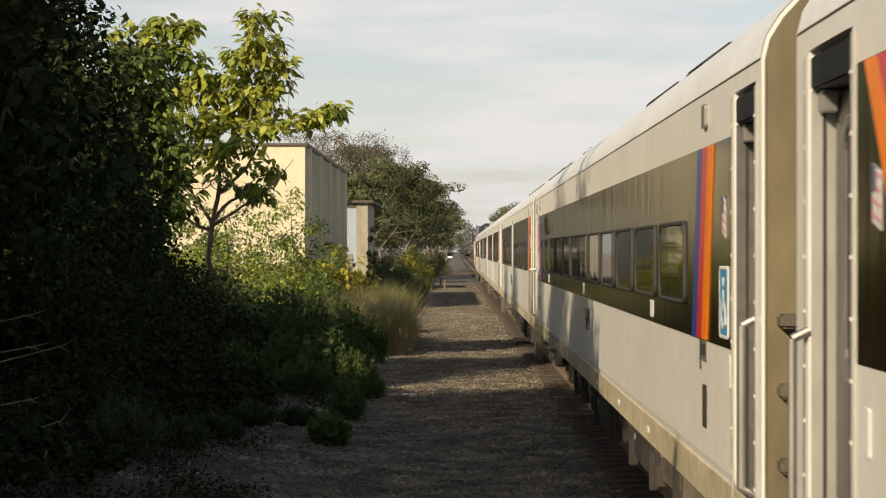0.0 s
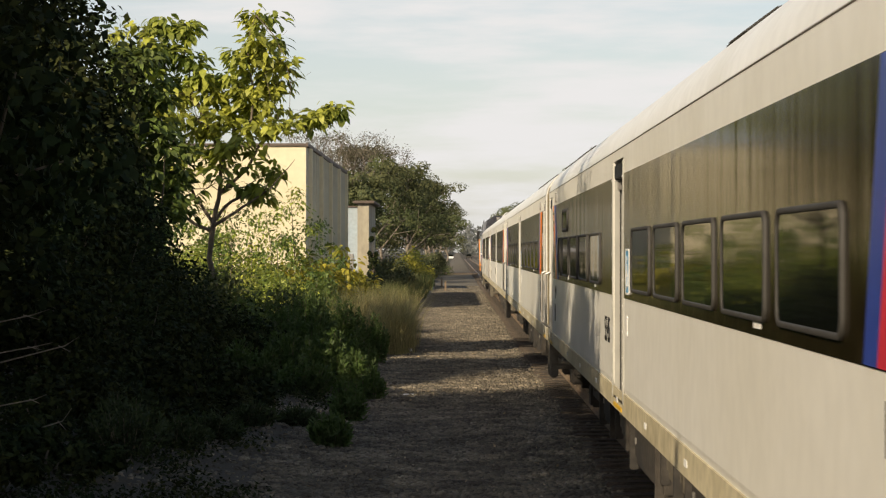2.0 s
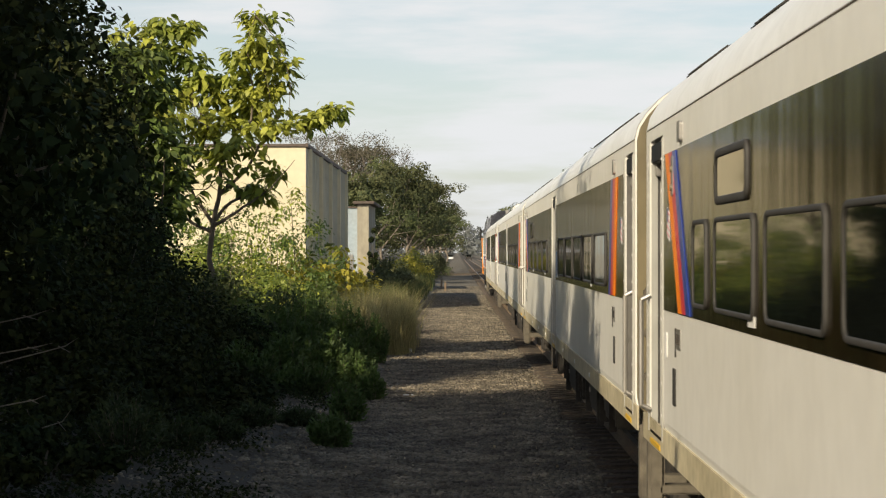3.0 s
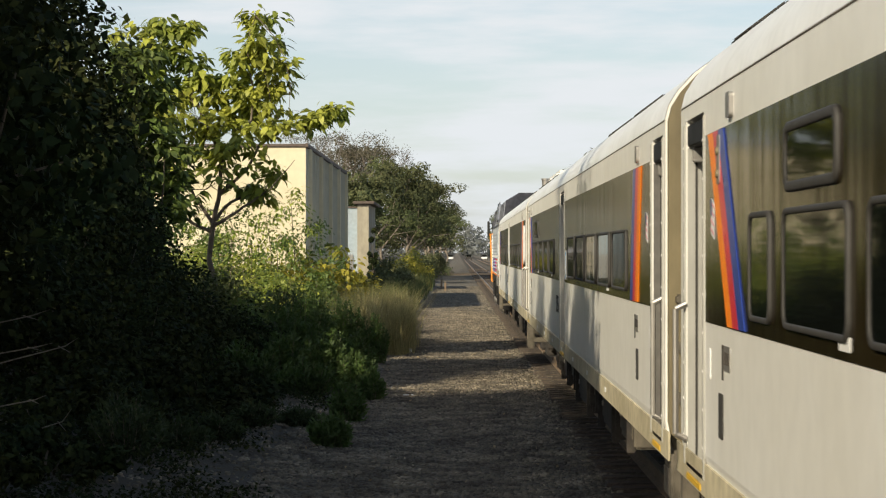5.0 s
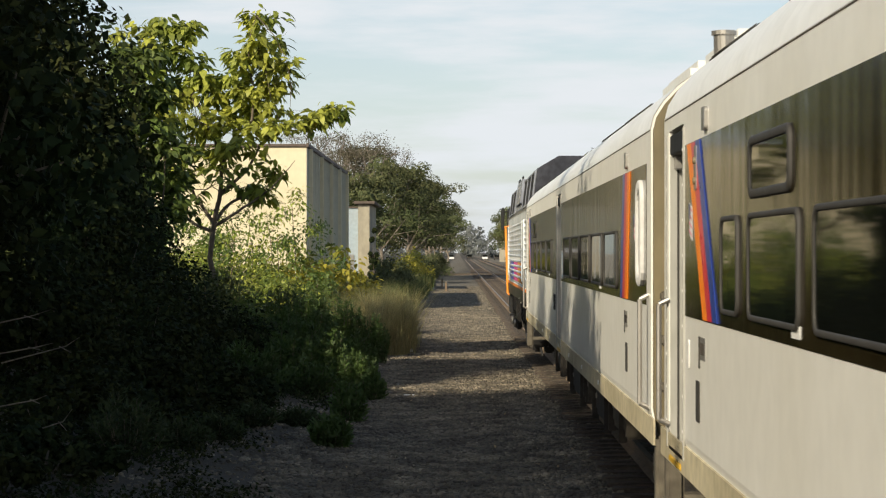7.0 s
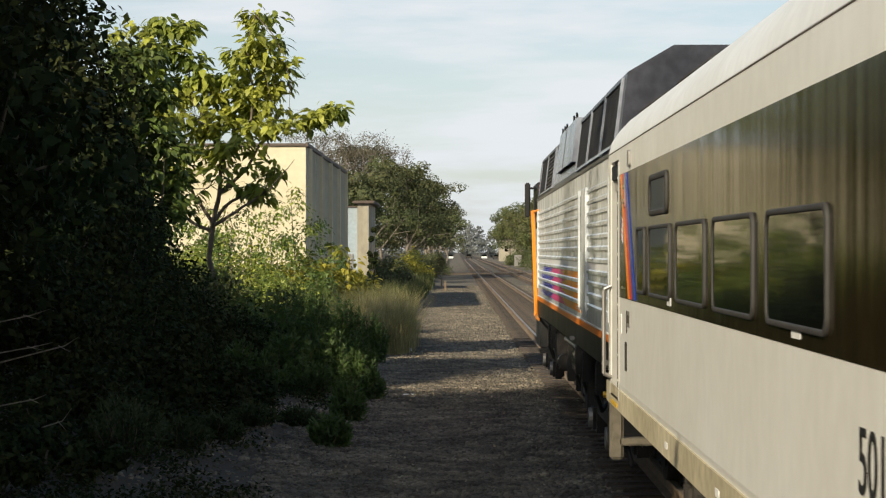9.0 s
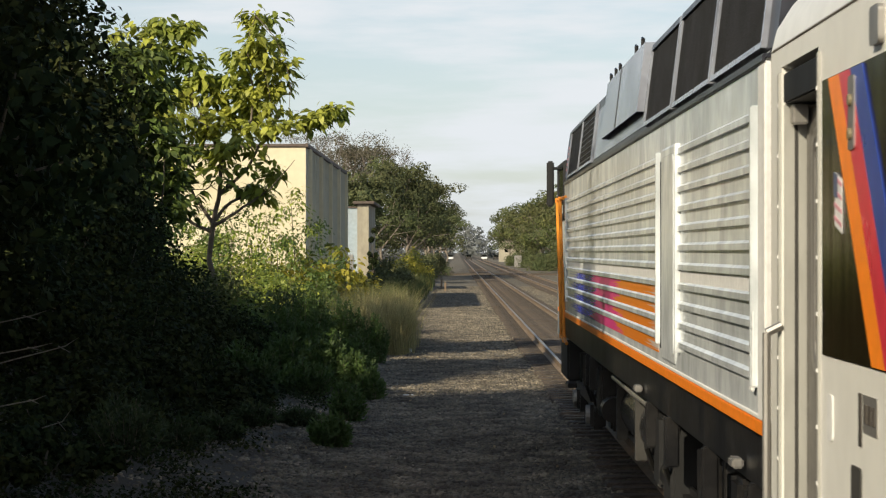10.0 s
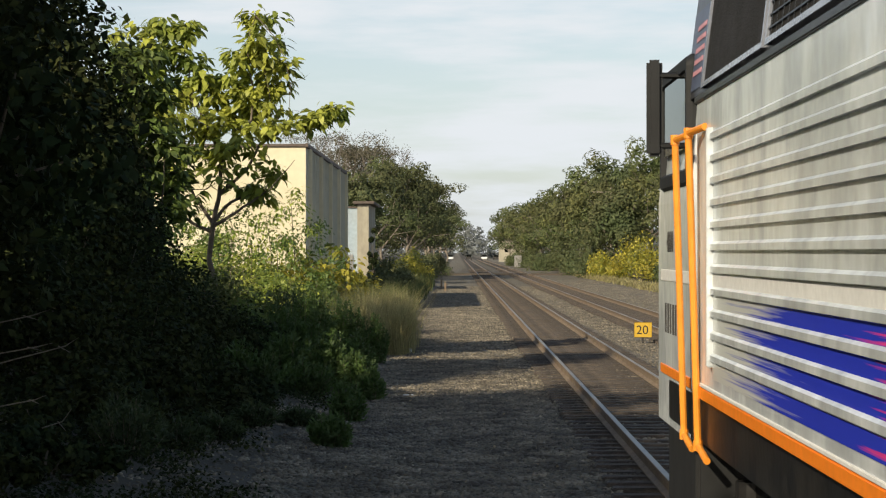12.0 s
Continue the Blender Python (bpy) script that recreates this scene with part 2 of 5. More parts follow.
def ripple(mat, scale, strength, stretch):
    """Gentle waves in a sheet, for reflections that are not quite flat."""
    nt = mat.node_tree
    tc = nt.nodes.new("ShaderNodeTexCoord")
    mp = nt.nodes.new("ShaderNodeMapping")
    mp.inputs["Scale"].default_value = stretch
    no = nt.nodes.new("ShaderNodeTexNoise")
    no.inputs["Scale"].default_value, no.inputs["Detail"].default_value = scale, 2
    bp = nt.nodes.new("ShaderNodeBump")
    bp.inputs["Strength"].default_value, bp.inputs["Distance"].default_value = strength, 0.02
    nt.links.new(tc.outputs["Object"], mp.inputs["Vector"])
    nt.links.new(mp.outputs["Vector"], no.inputs["Vector"])
    nt.links.new(no.outputs["Fac"], bp.inputs["Height"])
    nt.links.new(bp.outputs["Normal"], nt.nodes["Principled BSDF"].inputs["Normal"])


for k, ior in (("band", 1.27), ("pane", 1.22)):
    M[k].node_tree.nodes["Principled BSDF"].inputs["IOR"].default_value = ior
ripple(M["band"], 1.8, 0.28, (1, 1.6, 0.12))
ripple(M["silver"], 2.6, 0.5, (1, 1.5, 0.8))
ripple(M["pane"], 1.0, 0.12, (1, 1, 1))


def ground_material():
    """Crushed stone that gives way to dark earth with a ragged edge, left of the path and beyond the far track."""
    m = M["ballast"].copy()
    m.name = "ground_mix"
    nt = m.node_tree
    lk = nt.links.new
    b = nt.nodes["Principled BSDF"]
    old = b.inputs["Base Color"].links[0].from_socket
    tc = nt.nodes.new("ShaderNodeTexCoord")
    sep = nt.nodes.new("ShaderNodeSeparateXYZ")
    no = nt.nodes.new("ShaderNodeTexNoise")
    no.inputs["Scale"].default_value, no.inputs["Detail"].default_value = 0.9, 6
    ma = nt.nodes.new("ShaderNodeMath")
    ma.operation = "MULTIPLY_ADD"
    ma.inputs[1].default_value = 1.6
    left = nt.nodes.new("ShaderNodeMapRange")
    for k, v in (("From Min", -1.2), ("From Max", -0.5), ("To Min", 1.0), ("To Max", 0.0)):
        left.inputs[k].default_value = v
    right = nt.nodes.new("ShaderNodeMapRange")
    for k, v in (("From Min", 12.6), ("From Max", 13.6), ("To Min", 0.0), ("To Max", 1.0)):
        right.inputs[k].default_value = v
    mxx = nt.nodes.new("ShaderNodeMath")
    mxx.operation = "MAXIMUM"
    spots = nt.nodes.new("ShaderNodeTexNoise")
    spots.inputs["Scale"].default_value, spots.inputs["Detail"].default_value = 14, 4
    dirt = nt.nodes.new("ShaderNodeMix")
    dirt.data_type = "RGBA"
    dirt.inputs[6].default_value, dirt.inputs[7].default_value = (0.03, 0.024, 0.016, 1), (0.08, 0.064, 0.038, 1)
    mix = nt.nodes.new("ShaderNodeMix")
    mix.data_type = "RGBA"
    lk(tc.outputs["Object"], sep.inputs["Vector"])
    lk(tc.outputs["Object"], no.inputs["Vector"])
    lk(tc.outputs["Object"], spots.inputs["Vector"])
    lk(no.outputs["Fac"], ma.inputs[0])
    lk(sep.outputs["X"], ma.inputs[2])
    lk(ma.outputs[0], left.inputs["Value"])
    lk(ma.outputs[0], right.inputs["Value"])
    lk(left.outputs["Result"], mxx.inputs[0])
    lk(right.outputs["Result"], mxx.inputs[1])
    lk(spots.outputs["Fac"], dirt.inputs[0])
    lk(mxx.outputs[0], mix.inputs[0])
    lk(old, mix.inputs[6])
    lk(dirt.outputs[2], mix.inputs[7])
    # oil-dark bed under both tracks
    bed = mix.outputs[2]
    for centre in (2.885, 6.75):
        off = nt.nodes.new("ShaderNodeMath")
        off.operation = "SUBTRACT"
        off.inputs[1].default_value = centre + 0.5
        ab = nt.nodes.new("ShaderNodeMath")
        ab.operation = "ABSOLUTE"
        band = nt.nodes.new("ShaderNodeMapRange")
        for k, v in (("From Min", 1.25), ("From Max", 1.5), ("To Min", 0.85), ("To Max", 0.0)):
            band.inputs[k].default_value = v
        nar = nt.nodes.new("ShaderNodeMath")
        nar.operation = "MULTIPLY_ADD"
        nar.inputs[1].default_value = 1.0
        dark = nt.nodes.new("ShaderNodeMix")
        dark.data_type = "RGBA"
        dark.inputs[7].default_value = (0.05, 0.038, 0.027, 1)
        lk(no.outputs["Fac"], nar.inputs[0])
        lk(sep.outputs["X"], nar.inputs[2])
        lk(nar.outputs[0], off.inputs[0])
        lk(off.outputs[0], ab.inputs[0])
        lk(ab.outputs[0], band.inputs["Value"])
        lk(band.outputs["Result"], dark.inputs[0])
        lk(bed, dark.inputs[6])
        bed = dark.outputs[2]
    lk(bed, b.inputs["Base Color"])
    M["ground"] = m


ground_material()


# ---- mesh helpers ----
def mesh_of(name, bm, mat, smooth=False):
    me = bpy.data.meshes.new(name)
    bmesh.ops.recalc_face_normals(bm, faces=bm.faces)
    bm.to_mesh(me)
    bm.free()
    me.materials.append(M[mat])
    if smooth:
        for p in me.polygons:
            p.use_smooth = True
    return me


def put(name, me, parent=None, label="", m=None):
    ob = new(name, me)
    if parent is not None:
        ob.parent = parent
    if m is not None:
        ob.matrix_basis = m
    if label:
        ob["label"] = label
    return ob


def part(name, bm, mat, parent, label="", smooth=False):
    return put(name, mesh_of(name, bm, mat, smooth), parent, label)


def add_box(bm, x0, x1, y0, y1, z0, z1, bevel=0.0):
    r = bmesh.ops.create_cube(bm, size=1)
    vs = r["verts"]
    for v in vs:
        v.co = Vector(((x0 + x1) / 2 + v.co.x * (x1 - x0), (y0 + y1) / 2 + v.co.y * (y1 - y0), (z0 + z1) / 2 + v.co.z * (z1 - z0)))
    if bevel:
        es = list({e for v in vs for e in v.link_edges})
        bmesh.ops.bevel(bm, geom=es, offset=bevel, segments=2, affect="EDGES")
    return bm


def box(x0, x1, y0, y1, z0, z1, bevel=0.0):
    return add_box(bmesh.new(), x0, x1, y0, y1, z0, z1, bevel)


def add_cyl(bm, a, b, r0, r1=None, n=10):
    a, b = Vector(a), Vector(b)
    r1 = r0 if r1 is None else r1
    d = b - a
    q = d.to_track_quat("Z", "Y").to_matrix().to_4x4()
    bmesh.ops.create_cone(bm, cap_ends=True, segments=n, radius1=r0, radius2=r1, depth=d.length,
                          matrix=Matrix.Translation((a + b) / 2) @ q)
    return bm


def add_tube(bm, pts, r, n=8):
    for a, b in zip(pts, pts[1:]):
        add_cyl(bm, a, b, r, r, n)
    return bm


def empty(name, m, label, category, group="", kind=""):
    ob = new(name)
    ob.matrix_basis = m
    return tagged(ob, label, category, group, kind)


def loft(rings, mat_faces=None, cap=True):
    """Skin through rings of equal point count."""
    bm = bmesh.new()
    rows = [[bm.verts.new(p) for p in r] for r in rings]
    n = len(rows[0])
    for a, b in zip(rows, rows[1:]):
        for i in range(n - 1):
            if (a[i].co - a[i + 1].co).length + (b[i].co - b[i + 1].co).length < 1e-6:
                continue
            try:
                bm.faces.new((a[i], a[i + 1], b[i + 1], b[i]))
            except ValueError:
                pass
    if cap:
        bm.faces.new(rows[0])
        bm.faces.new(list(reversed(rows[-1])))
    return bm


def leaves_mesh(name, centres, normals, size, mat, rng, aspect=0.6, bend=0.25, jitter=0.7):
    """Each leaf: four points, folded along its rib."""
    n = len(centres)
    d = rng.normal(size=(n, 3))
    d /= np.linalg.norm(d, axis=1)[:, None] + 1e-9
    nn = normals + rng.normal(size=(n, 3)) * jitter
    nn /= np.linalg.norm(nn, axis=1)[:, None] + 1e-9
    u = np.cross(nn, d)
    u /= np.linalg.norm(u, axis=1)[:, None] + 1e-9
    w = np.cross(nn, u)
    s = (size * rng.uniform(0.55, 1.25, n))[:, None]
    p = np.empty((n, 4, 3))
    p[:, 0] = centres - u * s * 0.5
    p[:, 1] = centres + w * s * aspect * 0.5 - nn * s * bend * 0.4
    p[:, 2] = centres + u * s * 0.5 - nn * s * bend * 0.3
    p[:, 3] = centres - w * s * aspect * 0.5 - nn * s * bend * 0.4
    me = bpy.data.meshes.new(name)
    me.vertices.add(4 * n)
    me.vertices.foreach_set("co", p.ravel())
    i = np.arange(n) * 4
    tri = np.stack([i, i + 1, i + 2, i, i + 2, i + 3], 1).ravel().astype(np.int32)
    me.loops.add(6 * n)
    me.loops.foreach_set("vertex_index", tri)
    me.polygons.add(2 * n)
    me.polygons.foreach_set("loop_start", np.arange(0, 6 * n, 3, dtype=np.int32))
    me.update(calc_edges=True)
    me.validate()
    me.materials.append(M[mat])
    return me


def unit(v):
    return v / (np.linalg.norm(v, axis=1)[:, None] + 1e-9)


def blade_leaves(name, base, along, face, length, width, mat, curl=0.25):
    """Pointed oval leaves, each from its base along its rib, the tip curled down; length and width one per leaf."""
    n = len(base)
    u = unit(along)
    w = unit(np.cross(face, u))
    nn = np.cross(u, w)
    L, W = length[:, None], width[:, None]
    p = np.empty((n, 6, 3))
    p[:, 0] = base
    p[:, 1] = base + u * L * .33 + w * W * .5
    p[:, 2] = base + u * L * .68 + w * W * .36 - nn * L * curl * .35
    p[:, 3] = base + u * L - nn * L * curl
    p[:, 4] = base + u * L * .68 - w * W * .36 - nn * L * curl * .35
    p[:, 5] = base + u * L * .33 - w * W * .5
    me = bpy.data.meshes.new(name)
    me.vertices.add(6 * n)
    me.vertices.foreach_set("co", p.ravel())
    i = np.arange(n) * 6
    tri = np.stack([i, i + 1, i + 5, i + 1, i + 2, i + 4, i + 1, i + 4, i + 5, i + 2, i + 3, i + 4], 1).ravel().astype(np.int32)
    me.loops.add(12 * n)
    me.loops.foreach_set("vertex_index", tri)
    me.polygons.add(4 * n)
    me.polygons.foreach_set("loop_start", np.arange(0, 12 * n, 3, dtype=np.int32))
    me.update(calc_edges=True)
    me.materials.append(M[mat])
    return me


def drooping_leaves(name, tips, per, size, mat, rng, stalk=0.17, slim=0.52):
    """Rosettes of hanging leaves round shoot tips."""
    t = np.repeat(np.array(tips, float), per, axis=0)
    n = len(t)
    a = rng.uniform(0, 6.283, n)
    drop = rng.uniform(-.25, 1.1, n)
    out = unit(np.stack([np.cos(a), np.sin(a), -drop], 1))
    base = t + np.stack([np.cos(a), np.sin(a), rng.uniform(-.9, .7, n)], 1) * (stalk * rng.uniform(.3, 1.5, n))[:, None]
    L = size * rng.uniform(.55, 1.2, n)
    face = np.stack([rng.normal(size=n) * .35 + np.cos(a) * .4, rng.normal(size=n) * .35 + np.sin(a) * .4, np.ones(n)], 1)
    return blade_leaves(name, base, out, face, L, L * slim * rng.uniform(.8, 1.15, n), mat, .3)


def limb(bm, a, b, r0, r1, rng, sag=0.0, bow=0.12, steps=5):
    """A crooked tapering branch from a to b; returns its points."""
    a, b = Vector(a), Vector(b)
    ln = (b - a).length
    side = Vector(rng.normal(size=3)) * ln * bow
    pts = []
    for k in range(steps + 1):
        f = k / steps
        j = Vector(rng.normal(size=3)) * ln * .018 * (0 < k < steps)
        pts.append(a.lerp(b, f) + side * math.sin(f * 3.1416) * .5 + Vector((0, 0, -sag * ln)) * math.sin(f * 3.1416) + j)
    for k in range(steps):
        add_cyl(bm, pts[k], pts[k + 1], r0 + (r1 - r0) * k / steps, r0 + (r1 - r0) * (k + 1) / steps, 7 if r0 > .03 else 5)
    return pts


def clump_points(clumps, n, rng, shell=0.55):
    """Points and outward normals in a set of ellipsoids (cx, cy, cz, rx, ry, rz)."""
    c = np.array(clumps, float)
    vol = (c[:, 3] * c[:, 4] + c[:, 4] * c[:, 5] + c[:, 3] * c[:, 5])
    k = rng.choice(len(c), n, p=vol / vol.sum())
    d = rng.normal(size=(n, 3))
    d /= np.linalg.norm(d, axis=1)[:, None]
    r = shell + (1 - shell) * rng.random(n) ** 0.7
    wob = 1 + 0.22 * np.sin(d[:, 0] * 7 + k) * np.sin(d[:, 2] * 6 + 2 * k)
    p = c[k, :3] + d * c[k, 3:] * (r * wob)[:, None]
    return p, d


def branch_net(base, top, rng, spread, n=9, r=0.1, lean=(0, 0), sub=3):
    """A tapered trunk with limbs; returns the mesh and the tips of the limbs."""
    bm = bmesh.new()
    tips = []
    b, h = Vector(base), top
    pts = [b + Vector((lean[0] * (i / 6) ** 1.3 + rng.normal() * 0.02 * h * (i > 0), lean[1] * i / 6 + rng.normal() * 0.02 * h * (i > 0), h * i / 6)) for i in range(7)]
    for i in range(6):
        add_cyl(bm, pts[i], pts[i + 1], r * (1 - i / 6.8), r * (1 - (i + 1) / 6.8), 8)
    tips.append(pts[-1])
    for k in range(n):
        f = 0.22 + 0.7 * (k + rng.random()) / n
        i = min(5, int(f * 6))
        a = pts[i].lerp(pts[i + 1], f * 6 - i)
        ang = k * 2.4 + rng.random()
        ln = spread * (1.1 - 0.6 * f) * rng.uniform(0.7, 1.2)
        mid = a + Vector((math.cos(ang) * ln * 0.5, math.sin(ang) * ln * 0.5, ln * 0.35))
        end = mid + Vector((math.cos(ang + 0.3) * ln * 0.5, math.sin(ang + 0.3) * ln * 0.5, ln * 0.5))
        rr = r * (1 - f) * 0.55 + 0.012
        add_cyl(bm, a, mid, rr, rr * 0.7, 6)
        add_cyl(bm, mid, end, rr * 0.7, rr * 0.3, 6)
        tips += [mid, end]
        for q in range(sub):
            e2 = mid.lerp(end, 0.3 + 0.3 * q) + Vector(rng.normal(size=3)) * ln * 0.28 + Vector((0, 0, ln * 0.12))
            add_cyl(bm, mid.lerp(end, 0.15 + 0.3 * q), e2, rr * 0.35, rr * 0.15, 5)
            tips.append(e2)
    return bm, tips


def tree(name, base, top, spread, leaf, count, size, label, seed, category="tree", r=0.12, clump=0.7, lean=(0, 0), bark="bark",
         n=9, group="", flat=0.75, shell=0.4, jitter=0.7, up=0.6, keep=1.0):
    rng = np.random.default_rng(seed)
    t = empty(name, pose(*base), label, category, group)
    bm, tips = branch_net((0, 0, 0), top, rng, spread, n, r, lean)
    part("trunk", bm, bark, t)
    cl = [(p.x, p.y, p.z, clump * rng.uniform(0.6, 1.25), clump * rng.uniform(0.6, 1.25), clump * flat * rng.uniform(0.6, 1.25)) for p in tips if rng.random() < keep]
    p, d = clump_points(cl, count, rng, shell)
    put("crown", leaves_mesh("crown", p, d + np.array([0, 0, up]), size, leaf, rng, jitter=jitter), t)
    return t


def bush(name, x, y, w, dep, h, leaf, count, size, label, seed, z=-0.25, group="", category="bush", n=14):
    rng = np.random.default_rng(seed)
    t = empty(name, pose(x, y, z), label, category, group)
    cl = []
    for k in range(n):
        a, q = rng.random() * 6.28, rng.random() ** 0.6
        px, py = math.cos(a) * q * w * 0.5, math.sin(a) * q * dep * 0.5
        hh = h * (1 - 0.55 * q * q) * rng.uniform(0.55, 1.0)
        rr = rng.uniform(0.2, 0.36) * min(w, h) * 0.9
        cl.append((px, py, max(rr * 0.5, hh - rr), rr, rr, rr))
        cl.append((px * 1.1, py * 1.1, max(rr * 0.5, hh * 0.45), rr * 1.1, rr * 1.1, rr))
    bm = bmesh.new()
    for c in cl[::2]:
        m = Vector((c[0] * 0.5, c[1] * 0.5, c[2] * 0.55))
        add_cyl(bm, (c[0] * 0.15, c[1] * 0.15, -0.05), m, 0.022, 0.015, 5)
        add_cyl(bm, m, c[:3], 0.015, 0.006, 5)
    part("stem", bm, "bark", t)
    p, d = clump_points(cl, count, rng, 0.35)
    p[:, 2] = np.abs(p[:, 2])
    put("foliage", leaves_mesh("foliage", p, d + np.array([0, 0, 0.5]), size, leaf, rng), t)
    return t


def blades(name, x0, x1, y0, y1, n, h, mat, label, seed, z=-0.25, width=0.012, category="grass", edge=0.0):
    """Grass: bent blades, three points to a side."""
    rng = np.random.default_rng(seed)
    x = rng.uniform(x0, x1, n)
    y = rng.uniform(y0, y1, n)
    tuft = rng.normal(size=(n // 14 + 1, 2)) * 0.6
    k = rng.integers(0, len(tuft), n)
    cx, cy = rng.uniform(x0, x1, len(tuft)), rng.uniform(y0, y1, len(tuft))
    x = cx[k] + rng.normal(size=n) * 0.12
    y = cy[k] + rng.normal(size=n) * 0.2
    hh = h * rng.uniform(0.3, 1.1, n) * (0.45 + 0.65 * np.sin(k * 1.7) ** 2)
    a = rng.uniform(0, 6.28, n)
    lean = hh * rng.uniform(0.1, 0.85, n)
    dx, dy = np.cos(a), np.sin(a)
    wx, wy = -dy * width, dx * width
    b = np.stack([x, y, np.full(n, z - 0.02)], 1)
    mid = b + np.stack([dx * lean * 0.3, dy * lean * 0.3, hh * 0.6], 1)
    tip = b + np.stack([dx * lean, dy * lean, hh], 1)
    w = np.stack([wx, wy, np.zeros(n)], 1)
    p = np.stack([b - w, b + w, mid + w * 0.8, mid - w * 0.8, tip], 1)
    me = bpy.data.meshes.new(name)
    me.vertices.add(5 * n)
    me.vertices.foreach_set("co", p.ravel())
    i = np.arange(n) * 5
    tri = np.stack([i, i + 1, i + 2, i, i + 2, i + 3, i + 3, i + 2, i + 4], 1).ravel().astype(np.int32)
    me.loops.add(9 * n)
    me.loops.foreach_set("vertex_index", tri)
    me.polygons.add(3 * n)
    me.polygons.foreach_set("loop_start", np.arange(0, 9 * n, 3, dtype=np.int32))
    me.update(calc_edges=True)
    me.materials.append(M[mat])
    return tagged(new(name, me), label, category, kind="stuff")


# ---- ground and track ----
GZ = -0.24
TRACK_X = 2.885


def lie(x, y):
    """Height of the ground: level ballast, a low bank to the left, fields beyond."""
    z = GZ + 0.03 * math.sin(x * 1.7 + y * 0.31) * math.sin(y * 0.17)
    if x < -1.6:
        z += min(1.0, (-1.6 - x) * 0.16)
    if 1.6 < x < 4.2:
        z = GZ + 0.03
    return z


def build_ground():
    xs = [-900, -300, -120, -60, -30, -18, -12, -9, -7, -6, -5] + [-4.5 + 0.5 * i for i in range(30)] + [11, 13, 16, 20, 30, 60, 120, 300, 900]
    ys = [-300, -100, -40, -15] + [-5 + 2.5 * i for i in range(60)] + [150, 170, 200, 240, 300, 400, 600, 1000, 2000, 4000]
    bm = bmesh.new()
    rows = [[bm.verts.new((x, y, lie(x, y))) for x in xs] for y in ys]
    for a, b in zip(rows, rows[1:]):
        for i in range(len(xs) - 1):
            bm.faces.new((a[i], a[i + 1], b[i + 1], b[i]))
    me = mesh_of("ground", bm, "ground", True)
    tagged(new("ground", me), "grey-brown crushed stone ballast path beside earth bank", "ground", kind="structure")


def rail_bm(x, y0, y1):
    prof = [(-.07, -.17), (-.07, -.155), (-.012, -.13), (-.012, -.045), (-.036, -.035), (-.036, -.004), (.036, -.004), (.036, -.035), (.012, -.045), (.012, -.13), (.07, -.155), (.07, -.17)]
    return loft([[(x + a, y, b) for a, b in prof + prof[:1]] for y in np.linspace(y0, y1, 12)], cap=False)


def build_track(name, cx, label, seed, parts):
    rng = random.Random(seed)
    t = empty(name, pose(0, 0, 0), label, "railway track", kind="structure")
    for s in (-1, 1):
        x = cx + s * 0.7525
        r = part("rail", rail_bm(x, -40, 620), "rail_side", t)
        part("railhead", box(x - .031, x + .031, -40, 620, -.006, 0), "rail_head", r, "polished steel running surface")
    bm = bmesh.new()
    add_box(bm, -1.3, 1.3, -.11, .11, -.18, 0, 0.012)
    tie = mesh_of("tie", bm, "tie")
    n0 = 0
    rest = bmesh.new()
    for i in range(560):
        y = -16 + i * 0.56
        m = pose(cx + rng.uniform(-.03, .03), y + rng.uniform(-.03, .03), -.168 + rng.uniform(-.012, .008), 0, 0, rng.uniform(-.8, .8))
        if parts and 14 < y < 175:
            put("tie", tie, t, "", m)
        elif y > 100 or not parts:
            add_box(rest, m.translation.x - 1.3, m.translation.x + 1.3, y - .11, y + .11, -.34, -.168)
    o = part("far_ties", rest, "tie", t)
    o["kind"] = "stuff"


